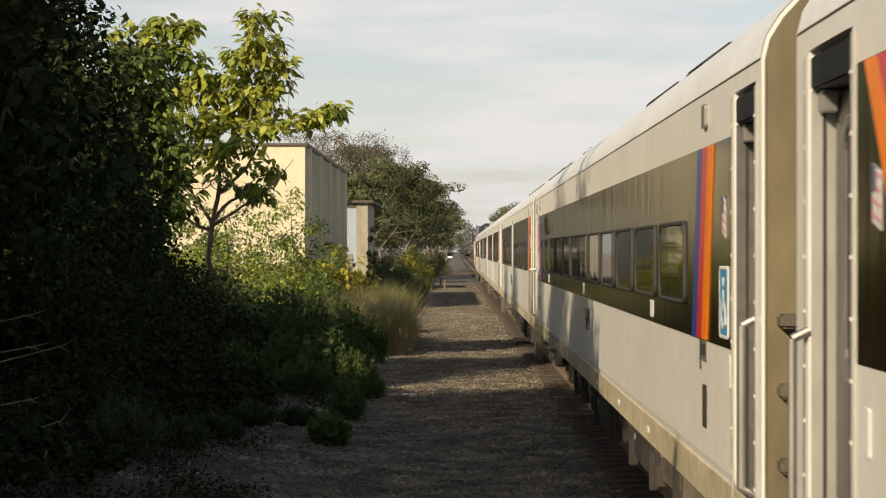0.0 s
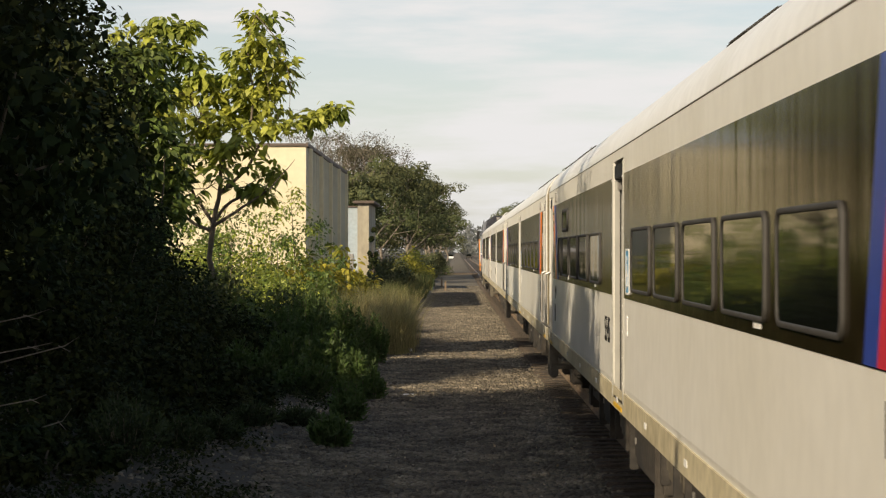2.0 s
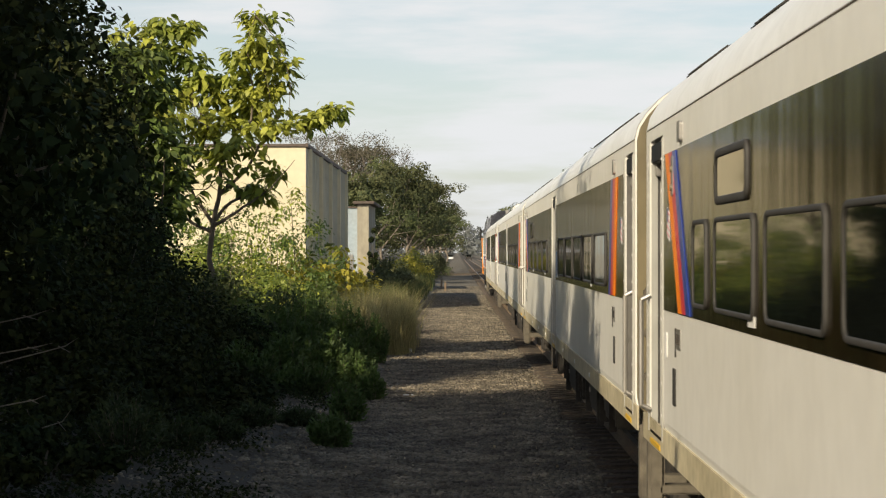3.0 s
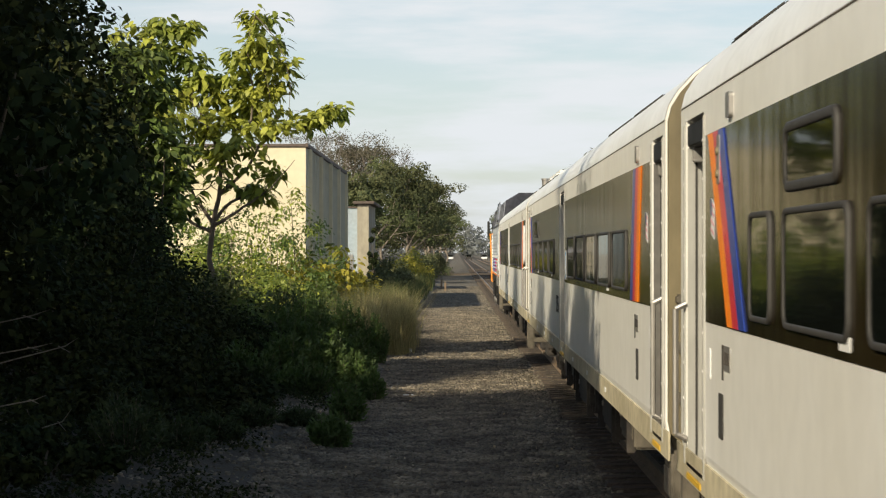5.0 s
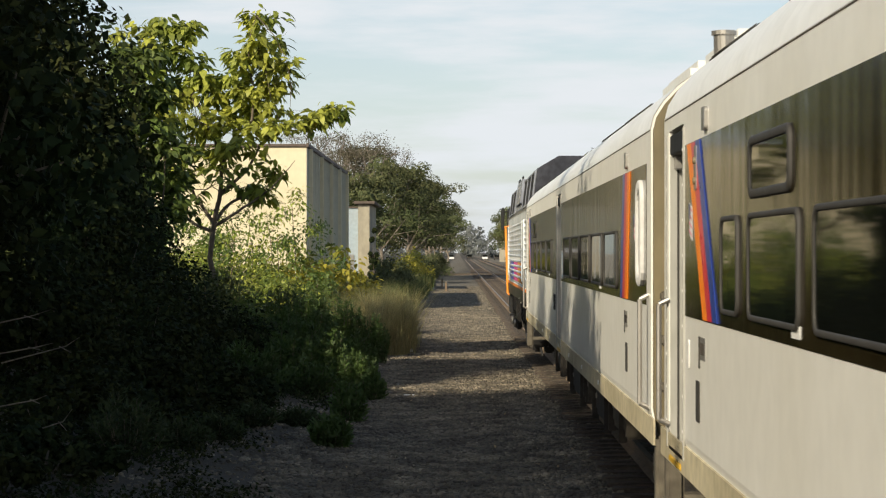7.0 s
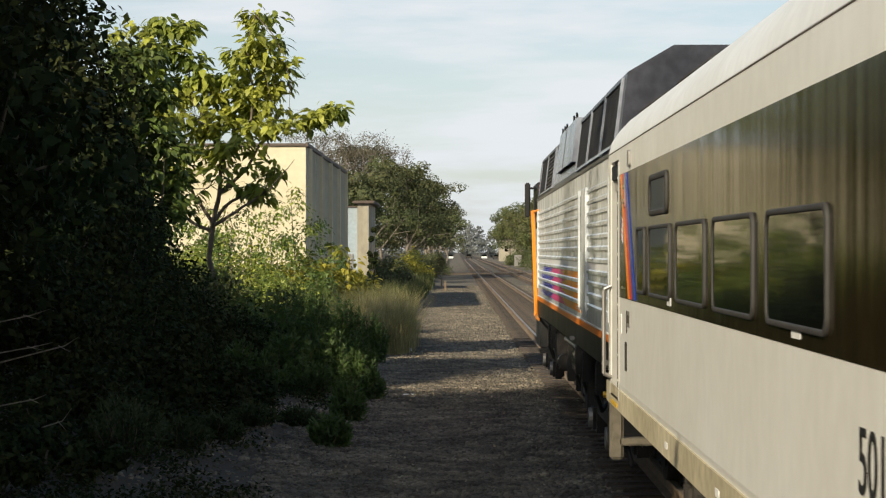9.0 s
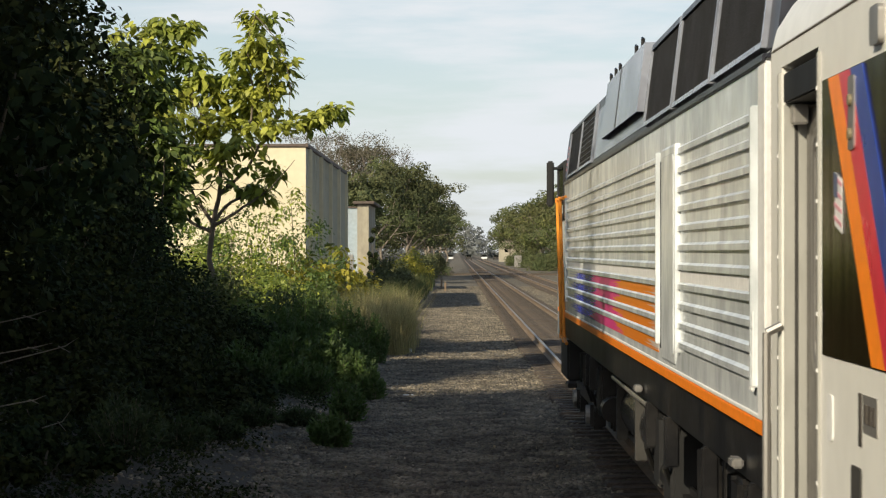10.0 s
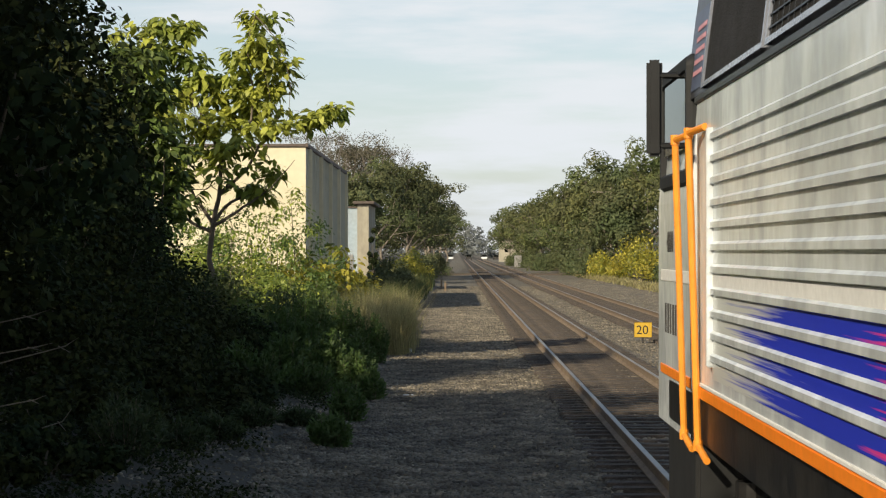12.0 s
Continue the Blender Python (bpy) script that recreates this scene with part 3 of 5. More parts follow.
def build_stones():
    """Loose crushed stone on the path and between the ties."""
    rng = np.random.default_rng(5)
    spots = []
    for x0, x1, y0, y1, dens in ((-3.6, -2.2, 20, 36, 60), (-2.2, 1.7, 19, 32, 380), (-2.0, 1.7, 32, 50, 210), (-1.7, 1.7, 50, 85, 85), (4.3, 5.9, 30, 80, 60), (1.6, 2.05, 22, 60, 120), (2.2, 3.6, 22, 90, 60), (-1.6, 1.7, 85, 150, 35), (8.3, 12.6, 60, 180, 18), (4.3, 5.9, 80, 150, 30)):
        n = int((x1 - x0) * (y1 - y0) * dens)
        spots.append(np.stack([rng.uniform(x0, x1, n), rng.uniform(y0, y1, n)], 1))
    q = np.concatenate(spots)
    n = len(q)
    z = np.array([lie(a, b) for a, b in q])
    s = rng.uniform(0.016, 0.05, n)
    base = np.array([(1, 0, -.3), (-.4, .8, -.3), (-.5, -.8, -.3), (.5, .5, .55), (-.7, .1, .5), (.3, -.6, .6)])
    a = rng.uniform(0, 6.28, n)
    ca, sa = np.cos(a)[:, None], np.sin(a)[:, None]
    v = base[None] * rng.uniform(0.7, 1.25, (n, 6, 3))
    x = v[..., 0] * ca - v[..., 1] * sa
    y = v[..., 0] * sa + v[..., 1] * ca
    p = np.stack([x, y, v[..., 2] * 0.8], 2) * s[:, None, None]
    p += np.stack([q[:, 0], q[:, 1], z + s * 0.1], 1)[:, None]
    f = np.array([(0, 3, 5), (0, 1, 3), (1, 4, 3), (1, 2, 4), (2, 5, 4), (2, 0, 5), (3, 4, 5)])
    tri = (np.arange(n)[:, None, None] * 6 + f[None]).ravel().astype(np.int32)
    me = bpy.data.meshes.new("ballast_stones")
    me.vertices.add(6 * n)
    me.vertices.foreach_set("co", p.ravel())
    me.loops.add(len(tri))
    me.loops.foreach_set("vertex_index", tri)
    me.polygons.add(len(tri) // 3)
    me.polygons.foreach_set("loop_start", np.arange(0, len(tri), 3, dtype=np.int32))
    me.update(calc_edges=True)
    me.materials.append(M["stone"])
    tagged(new("ballast_stones", me), "loose grey-brown crushed ballast stones on the path", "gravel", kind="stuff")


build_ground()
build_track("track_near", TRACK_X, "railway track with rusty rails on dark wooden ties", 3, True)
build_track("track_far", 6.75, "second railway track with rusty brown rails", 4, False)
build_stones()


# ---- building and shed ----
def build_warehouse():
    b = empty("warehouse", pose(-6.2, 85, 0.2), "cream flat-roofed warehouse with ribbed metal side wall", "building")
    H = 6.37
    part("front_wall", box(-16, 0, 0, 0.3, -.6, H), "wall_cream", b, "sunlit cream rendered wall")
    bm = box(-0.3, 0, 0.303, 30, -.6, H)
    part("side_wall", bm, "wall_panel", b, "grey-cream ribbed metal cladding")
    part("back_wall", box(-16, 0, 30.003, 30.3, -.6, H), "wall_panel", b)
    part("far_wall", box(-16, -15.7, 0.303, 30, -.6, H), "wall_panel", b)
    part("roof", box(-15.9, -.1, .1, 30.2, H, H + .12), "trim_brown", b)
    part("fascia", box(-0.02, .1, -.1, 30.3, H - .02, H + .16, .02), "trim_brown", b, "dark brown roof edge")
    part("front_coping", box(-16, -0.02, -.1, .25, H + .003, H + .12, .02), "trim_brown", b)
    for k in range(5):
        y = 1.2 + k * 7.05
        part("pilaster", box(0.002, .16, y, y + .5, -.6, H - .03, .02), "wall_cream", b)
    rib = mesh_of("rib", box(0.002, .05, -.05, .05, -.6, H - .04), "wall_panel")
    for k in range(28):
        y = 0.9 + k * 1.03
        if min(abs(y - (1.45 + j * 7.05)) for j in range(5)) > .4:
            put("rib", rib, b, "", pose(0, y, 0))


def build_shed():
    b = empty("shed", pose(-5.6, 132, 0), "small grey-blue flat-roofed shed beside the warehouse", "shed")
    part("wall", box(-2.4, -.74, 0, 10, -.3, 5.05), "shed_blue", b)
    part("roof", box(-1.0, .35, -.6, 10.3, 5.303, 5.48, .03), "trim_brown", b, "brown overhanging roof")
    part("annexe", box(-.737, 0, -.3, 9.8, -.3, 5.3, .02), "beige_dimmed", b, "pale side bay")
    part("door", box(-1.9, -1.0, -.05, -.003, -.2, 2.1, .01), "steel", b)
    part("blue_roof", box(-2.5, -.76, -.1, 10.1, 5.053, 5.15, .02), "trim_brown", b)


build_warehouse()
build_shed()


# ---- the train ----
PITCH = 25.91
GAP0 = 7.67          # first coupling, metres ahead of the camera at the start
WHEEL_R = 0.42
TRAVEL = (-1.09948735e-04, 4.11321093e-03, -6.85889927e-02, 1.46962593e-01, 15.2654978, -0.626546687)


def gone(t):
    """Metres the train has run at t seconds; it is braking."""
    d = 0.0
    for c in TRAVEL:
        d = d * t + c
    return d


HW = 1.6             # half width of a car
ROOF = [(1.6, 3.0), (1.6, 3.085), (1.578, 3.175), (1.52, 3.268), (1.42, 3.375), (1.25, 3.5), (0.98, 3.61), (0.6, 3.69), (0.0, 3.73)]
moving = []
wheelsets = []


def ring(y, inset):
    """Car cross-section; inset: how deep the doorway lies on the sides."""
    d = inset
    left = [(-HW + .06, 1.0), (-HW + .03 + d, 1.06), (-HW + d, 1.22), (-HW + d, 1.9), (-HW + d, 2.98), (-HW, 3.0)]
    left += [(-a, b) for a, b in ROOF[1:]]
    right = [(-a, b) for a, b in reversed(left[:-1])]
    return [(a, y, b) for a, b in left + right]


def text_bm(word, size):
    c = bpy.data.curves.new("word", "FONT")
    c.body, c.size, c.extrude = word, size, 0.002
    o = bpy.data.objects.new("word", c)
    scene.collection.objects.link(o)
    me = bpy.data.meshes.new_from_object(o.evaluated_get(bpy.context.evaluated_depsgraph_get()))
    bm = bmesh.new()
    bm.from_mesh(me)
    bpy.data.objects.remove(o)
    bpy.data.meshes.remove(me)
    return bm


def side_text(word, size, parent, x, y, z, mat, label=""):
    """Writing on the left side: it runs from far to near for one who faces that side."""
    bm = text_bm(word, size)
    bm.transform(Matrix.Translation((x, y, z)) @ Matrix(((0, 0, -1, 0), (-1, 0, 0, 0), (0, 1, 0, 0), (0, 0, 0, 1))))
    return part("lettering", bm, mat, parent, label)


def prism(yz, x0, x1):
    """A plate on the left side, its outline in (y, z), from x0 out to x1."""
    bm = bmesh.new()
    a = [bm.verts.new((x0, y, z)) for y, z in yz]
    b = [bm.verts.new((x1, y, z)) for y, z in yz]
    bm.faces.new(a)
    bm.faces.new(list(reversed(b)))
    n = len(yz)
    for i in range(n):
        bm.faces.new((a[i], b[i], b[(i + 1) % n], a[(i + 1) % n]))
    return bm


def rounded(y0, y1, z0, z1, r, n=4):
    pts = []
    for cy, cz, a0 in ((y1 - r, z1 - r, 0), (y0 + r, z1 - r, 90), (y0 + r, z0 + r, 180), (y1 - r, z0 + r, 270)):
        for k in range(n + 1):
            a = radians(a0 + 90 * k / n)
            pts.append((cy + math.cos(a) * r, cz + math.sin(a) * r))
    return pts


def frame_bm(y0, y1, z0, z1, t, x0, x1, r=.07):
    """A rounded window surround with an opening."""
    bm = bmesh.new()
    o, i = rounded(y0, y1, z0, z1, r), rounded(y0 + t, y1 - t, z0 + t, z1 - t, max(.01, r - t * .5))
    n = len(o)
    loops = []
    xm = x1 + (x0 - x1) * .3
    for pts, x in ((o, x0), (o, xm), ([(a * .8 + c * .2, b * .8 + d * .2) for (a, b), (c, d) in zip(o, i)], x1), ([(a * .2 + c * .8, b * .2 + d * .8) for (a, b), (c, d) in zip(o, i)], x1), (i, xm), (i, x0)):
        loops.append([bm.verts.new((x, a, b)) for a, b in pts])
    for a, b in zip(loops, loops[1:]):
        for k in range(n):
            bm.faces.new((a[k], a[(k + 1) % n], b[(k + 1) % n], b[k]))
    return bm


shared = {}


def window(car, y0, y1, z0=1.97, z1=2.44, t=.026):
    key = (round(y1 - y0, 2), z0, z1, t)
    if key not in shared:
        w = y1 - y0
        shared[key] = (mesh_of("pane", prism(rounded(t * .5, w - t * .5, z0 + t * .5, z1 - t * .5, .05), -HW - .002, -HW - .0125), "pane"),
                       mesh_of("window_frame", frame_bm(0, w, z0, z1, t, -HW - .004, -HW - .02), "gasket", True))
    p, f = shared[key]
    wf = put("window", f, car, "rounded grey rubber window surround", pose(0, y0, 0))
    put("pane", p, wf)


def door(car, y0, y1, liner="door_steel"):
    """Dark sliding door deep in its recess, with a tall narrow window, a black box for the shade above and a step."""
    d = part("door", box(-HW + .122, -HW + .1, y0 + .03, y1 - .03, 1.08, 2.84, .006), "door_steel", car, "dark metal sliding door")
    m = (y0 + y1) / 2
    w = (y1 - y0) * .2
    part("door_window", prism(rounded(m - w, m + w, 1.85, 2.7, .07), -HW + .099, -HW + .092), "pane", d)
    part("door_window_frame", frame_bm(m - w - .05, m + w + .05, 1.8, 2.75, .05, -HW + .099, -HW + .08, .1), "steel", d)
    part("door_edge", box(-HW + .07, -HW + .1, m - .012, m + .012, 1.08, 2.84, .004), "gasket", d)
    part("threshold", box(-HW - .012, -HW + .1, y0 + .1, y1 - .1, 1.01, 1.05, .006), "yellow", car, "worn yellow step edge")
    bolt = mesh_of("post_bolt", box(-HW - .014, -HW - .009, -.007, .007, -.007, .007), "white")
    for y in (y0 - .035, y1 + .035):
        j = part("door_post", box(-HW - .01, -HW + .004, y - .018, y + .018, 1.08, 2.98, .004), "door_pale", car)
        for k in range(9):
            put("bolt", bolt, j, "", pose(0, y, 1.25 + k * .2))
    # added plate over the reveal: dark at near doors, pale at the others
    part("door_liner", box(-HW + .008, -HW + .119, y1 - .007, y1 + .002, 1.1, 2.85), liner, car)
    part("reveal_seal", box(-HW + .05, -HW + .062, y1 - .012, y1 - .0075, 1.1, 2.84), "gasket", car)
    # black box stands in for the shade at the top of the recess
    part("recess_shade", box(-HW + .006, -HW + .118, y0 + .006, y1 - .006, 2.855, 2.975, .006), "black", car, "black box for the shade at the recess top")
    part("pocket_guide", box(-HW + .03, -HW + .09, y1 - .1, y1 - .02, 2.77, 2.85, .006), "steel", d)
    part("foot_step", box(-HW - .004, -HW + .1, y0 + .03, y1 - .03, 1.06, 1.12, .02), "car_paint", car)


def truck(car, y, mat="dark_metal"):
    """Four-wheel bogie: side frame, springs, two wheelsets."""
    b = part("bogie", box(-1.12, -.98, y - 1.7, y + 1.7, .36, .58, .04), mat, car)
    bm = bmesh.new()
    add_box(bm, .98, 1.12, y - 1.7, y + 1.7, .36, .58, .04)
    add_box(bm, -1.1, 1.1, y - .25, y + .25, .4, .7, .03)
    for s in (-1, 1):
        for e in (-1.3, 1.3):
            add_box(bm, s * 1.05 - .1, s * 1.05 + .1, y + e - .2, y + e + .2, .24, .52, .03)
        for e in (-.3, .3):
            add_cyl(bm, (s * 1.08, y + e, .55), (s * 1.08, y + e, .95), .13, .13, 10)
    part("bogie_frame", bm, mat, b)
    for e in (-1.3, 1.3):
        wheelset(b, y + e)


wheel_mesh = []


def wheelset(b, y):
    if not wheel_mesh:
        bm = bmesh.new()
        add_cyl(bm, (-.9, 0, 0), (.9, 0, 0), .075, .075, 10)
        for s in (-1, 1):
            add_cyl(bm, (s * .7, 0, 0), (s * .83, 0, 0), WHEEL_R, WHEEL_R - .01, 28)
            add_cyl(bm, (s * .68, 0, 0), (s * .71, 0, 0), WHEEL_R + .03, WHEEL_R + .03, 28)
            for k in range(4):
                a = k * 1.571
                add_cyl(bm, (s * .82, math.cos(a) * .24, math.sin(a) * .24), (s * .845, math.cos(a) * .24, math.sin(a) * .24), .06, .06, 8)
        wheel_mesh.append(mesh_of("wheelset", bm, "dark_metal"))
    w = put("wheelset", wheel_mesh[0], b)
    w.matrix_parent_inverse = Matrix.Translation((0, y, WHEEL_R))
    wheelsets.append(w)


def stripe(car, yb, yt, w, colour, z0=1.915, z1=2.865):
    part("stripe", prism([(yb, z0), (yb + w, z0), (yt + w, z1), (yt, z1)], -HW - .005, -HW - .0105), colour, car)


def access_sign(car, y, z=1.95):
    s = part("access_sign", prism(rounded(y, y + .3, z, z + .33, .02), -HW - .006, -HW - .012), "sign_blue", car, "blue wheelchair access sign")
    x0, x1 = -HW - .011, -HW - .015
    part("pictogram_head", prism(rounded(y + .14, y + .19, z + .235, z + .285, .024), x0, x1), "white", s)
    part("pictogram_body", prism([(y + .185, z + .225), (y + .15, z + .225), (y + .145, z + .15), (y + .085, z + .15), (y + .055, z + .06), (y + .075, z + .05), (y + .105, z + .125), (y + .185, z + .125)], x0, x1), "white", s)
    part("pictogram_wheel", frame_bm(y + .1, y + .25, z + .035, z + .185, .022, x0, x1, .074), "white", s)
    part("sign_border", frame_bm(y - .008, y + .308, z - .008, z + .338, .018, -HW - .006, -HW - .014, .025), "white", s)


def flag(car, y, z=2.33):
    """Small striped flag decal: pale bars with a dark corner."""
    f = part("flag_decal", prism([(y, z), (y + .13, z + .03), (y + .13, z + .21), (y, z + .18)], -HW - .006, -HW - .0085), "white", car, "small striped flag decal")
    for k in range(4):
        part("flag_stripe", prism([(y, z + .02 + k * .045), (y + .13, z + .05 + k * .045), (y + .13, z + .064 + k * .045), (y, z + .034 + k * .045)], -HW - .0086, -HW - .011), "pink", f)
    part("flag_corner", prism([(y + .07, z + .12), (y + .13, z + .13), (y + .13, z + .21), (y + .07, z + .2)], -HW - .0112, -HW - .013), "blue_grey", f)


def logo_bars(car, y, z):
    """Operator's mark, as plain bars."""
    m = part("operator_mark", prism(rounded(y, y + .22, z - .02, z + .1, .01), -HW + .01, -HW - .004), "steel", car, "small grey operator plate with dark bars")
    for a, w in ((.03, .035), (.085, .05), (.155, .035)):
        part("mark_bar", prism(rounded(y + a, y + a + w, z + .01, z + .07, .004), -HW - .003, -HW - .0065), "dark_metal", m)
    part("mark_stem", prism(rounded(y + .25, y + .29, z - .07, z + .1, .004), -HW + .01, -HW - .005), "dark_metal", m)


def grab_rail(car, y):
    bm = bmesh.new()
    x = -HW - .06
    add_tube(bm, [(-HW, y, 1.98), (x, y, 1.95), (x, y, 1.25), (-HW, y, 1.22)], .017, 8)
    part("grab_rail", bm, "steel", car)


def underfloor(car, seed, boxes):
    rng = random.Random(seed)
    part("centre_sill", box(-.5, .5, .8, PITCH - .8, .75, 1.02), "dark_metal", car)
    part("sill", prism([(.25, 1.0), (PITCH - .25, 1.0), (PITCH - .25, 1.17), (.25, 1.17)], -HW + .01, -HW - .004), "sill_paint", car, "grimy yellowed lower sill")
    y = 6.2
    for k, (w, z, mat) in enumerate(boxes):
        b = part("equipment_box", box(-HW + .3, -HW + .95, y, y + w, z, 1.0, .02), mat, car, "grimy underfloor equipment box")
        part("box_door", box(-HW + .285, -HW + .299, y + .08, y + w - .08, z + .08, .94, .006), mat, b)
        for q in (y + .1, y + w - .16):
            part("hanger", box(-HW + .24, -HW + .32, q, q + .06, z - .04, 1.0, .008), "dark_metal", b)
        for q in (y + .25, y + w - .35):
            part("latch", box(-HW + .27, -HW + .286, q, q + .07, z + .2, z + .26, .006), "steel", b)
        y += w + rng.uniform(.15, .5)
    bm = bmesh.new()
    add_tube(bm, [(-HW + .25, 2.0, .92), (-HW + .25, PITCH - 2, .92)], .025, 6)
    add_tube(bm, [(-HW + .35, 5.5, .8), (-HW + .35, PITCH - 5.5, .8)], .018, 6)
    part("pipes", bm, "dark_metal", car)


def passenger_car(k, number, centre, end_sign, blind_end=False, seed=0):
    """One coach. Its space: y = 0 at the near coupling, rail tops at z = 0."""
    car = empty("passenger_coach", pose(TRACK_X, GAP0 + PITCH * (k - 1), 0),
                "cream railway coach with black window band and coloured stripes", "train car", "coaches of the train")
    y0, y1 = .45, PITCH - .45
    near, far, mid = (.62, 1.3), (PITCH - 1.55, PITCH - .72), (12.5, 13.5)
    doors = ([] if blind_end else [near]) + ([mid] if centre else []) + [far]
    ys = [(y0, 0)]
    for a, b in doors:
        ys += [(a, 0), (a, .12), (b, .12), (b, 0)]
    ys.append((y1, 0))
    part("body", loft([ring(y, d) for y, d in ys]), "car_paint", car)
    # roof skin, seam and vents
    rf = [(-a - .002 * (a > 0), b + .002) for a, b in ROOF[1:]] + [(a, b + .002) for a, b in reversed(ROOF[1:-1])]
    part("roof", loft([[(a, y, b) for a, b in rf] for y in (y0 + .04, y1 - .04)], cap=False), "roof_paint", car, "pale rounded roof", True)
    part("roof_seam", prism([(y0 + .02, 3.079), (y1 - .02, 3.079), (y1 - .02, 3.083), (y0 + .02, 3.083)], -HW + .01, -HW - .003), "under_grey", car)
    for y, w in ((4.0, .9), (6.9, .8), (20.8, .9), (23.8, .8)):
        v = part("roof_vent", loft([[(-1.426, q, 3.383), (-1.25, q, 3.513), (-1.24, q, 3.495), (-1.416, q, 3.365)] for q in (y, y + w)]), "grille", car, "dark louvred roof vent")
        for j in range(4):
            q = y + .08 + j * (w - .16) / 3.6
            part("louvre", loft([[(-1.432, p, 3.388), (-1.255, p, 3.519), (-1.25, p, 3.506), (-1.422, p, 3.378)] for p in (q, q + .05)]), "gasket", v)
    # window band in stretches between the doors
    start = near[0] + .15 if blind_end else near[1] + .1
    runs = [(start, mid[0] - .08), (mid[1] + .08, far[0] - .1)] if centre else [(start, far[0] - .1)]
    low, high = (1.81, 2.805) if k == 1 else (1.91, 2.87)
    for a, b in runs:
        part("window_band", prism([(a, low), (b, low), (b, high), (a, high)], -HW + .01, -HW - .004), "band", car, "glossy black window band")
    spots = [3.3 + 1.73 * i for i in range(5)] + ([] if centre else [11.95, 13.3]) + [15.0, 16.8, 18.55, 20.3]
    for y in spots:
        window(car, y, y + (1.42 if y < 20.2 else 1.36))
    window(car, 22.0, 22.6)
    window(car, 20.5, 21.62, 2.5, 2.77, .04)
    # livery
    for i, c in enumerate(("orange", "red", "blue")):
        stripe(car, 2.3 + .22 * i, 2.02 + .22 * i, .219, c, low + .005, high - .005)
        stripe(car, PITCH - 2.75 - .2 * i, PITCH - 2.0 - .2 * i, .199, c, low + .005, high - .005)
    flag(car, 1.55)
    flag(car, PITCH - 2.05)
    if end_sign:
        access_sign(car, 1.45, 1.86)
        access_sign(car, PITCH - 2.0, 1.9)
    if centre:
        access_sign(car, 11.85)
    logo_bars(car, 2.35, 1.72)
    logo_bars(car, PITCH - 2.6, 1.72)
    if number:
        side_text(number, .31, car, -HW - .003, 12.3 if k == 1 else 14.5, 1.5, "black", "black fleet number")
    for y in (2.35, PITCH - 2.35):
        part("side_recess", prism(rounded(y, y + .16, 1.36, 1.58, .02), -HW + .01, -HW - .006), "gasket", car)
    for y in (5.2, 12.5 if k == 1 else 15.6, 20.3):
        part("notice", prism(rounded(y, y + .2, low + .03, low + (.14 if k == 1 else .08), .005), -HW - .004, -HW - .008), "white", car)
    mp = part("marker_plate", prism(rounded(PITCH - 2.29, PITCH - 2.19, 2.6, 2.84, .012), -HW + .005, -HW - .016), "steel", car, "grey plate with two round door lamps")
    for z in (2.65, 2.76):
        part("lamp_lens", add_cyl(bmesh.new(), (-HW - .01, PITCH - 2.24, z), (-HW - .026, PITCH - 2.24, z), .022, .018, 12), "end_paint", mp)
    for y in (2.3, PITCH - 2.7):
        part("marker_lamp", prism(rounded(y, y + .14, 2.9, 3.02, .02), -HW + .02, -HW - .02), "steel", car)
    if blind_end:
        # a tall oval end window instead of a door, and roof housings
        part("oval_window", prism(rounded(1.0, 1.3, 2.08, 2.72, .12), -HW - .002, -HW - .012), "pane", car)
        part("oval_frame", frame_bm(.94, 1.36, 2.03, 2.77, .07, -HW - .004, -HW - .03, .15), "white", car, "white oval window surround")
        for y, w in ((1.0, 1.5), (3.4, 2.4)):
            part("roof_housing", box(-1.0, 1.0, y, y + w, 3.58, 3.82, .06), "roof_paint", car)
    if k == 4:
        part("roof_cowl", add_cyl(bmesh.new(), (-1.3, PITCH - 1.0, 3.42), (-1.3, PITCH - 1.0, 3.56), .06, .062, 16), "steel", car, "round pale roof cowl")
        part("cowl_cap", add_cyl(bmesh.new(), (-1.3, PITCH - 1.0, 3.56), (-1.3, PITCH - 1.0, 3.585), .075, .075, 16), "steel", car)
    for y in (near[1] + .12, far[0] - .3, 12.1):
        part("small_plate", prism(rounded(y, y + .1, 1.62, 1.78, .02), -HW + .01, -HW - .005), "white", car)
    for i in range(7):
        y = 5.5 + i * 2.5
        part("sill_marker", prism(rounded(y, y + .14, 1.06, 1.1, .008), -HW - .003, -HW - .009), "white", car)
    # ends
    for s, y in ((0, y0), (1, y1)):
        a, b = (y - .14, y - .002) if s == 0 else (y + .002, y + .14)
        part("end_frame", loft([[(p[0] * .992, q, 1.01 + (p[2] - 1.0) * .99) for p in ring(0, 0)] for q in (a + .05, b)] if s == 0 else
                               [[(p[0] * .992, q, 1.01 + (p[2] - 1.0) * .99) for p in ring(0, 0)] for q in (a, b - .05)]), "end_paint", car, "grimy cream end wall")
        part("diaphragm", box(-.75, .75, a - (.06 if s == 0 else -.1), b - (.06 if s == 0 else -.1), .95, 3.3, .03), "black", car)
        xx = -HW + .1
        yy = y - .13 if s == 0 else y + .13
        for z in (1.35, 1.66, 1.95):
            part("end_bracket", box(xx - .05, xx + .07, yy - .08, yy + .08, z, z + .06, .012), "under_grey", car)
        part("end_step", box(-HW + .1, -HW + .5, yy - .1, yy + .1, .62, .68, .01), "under_grey", car)
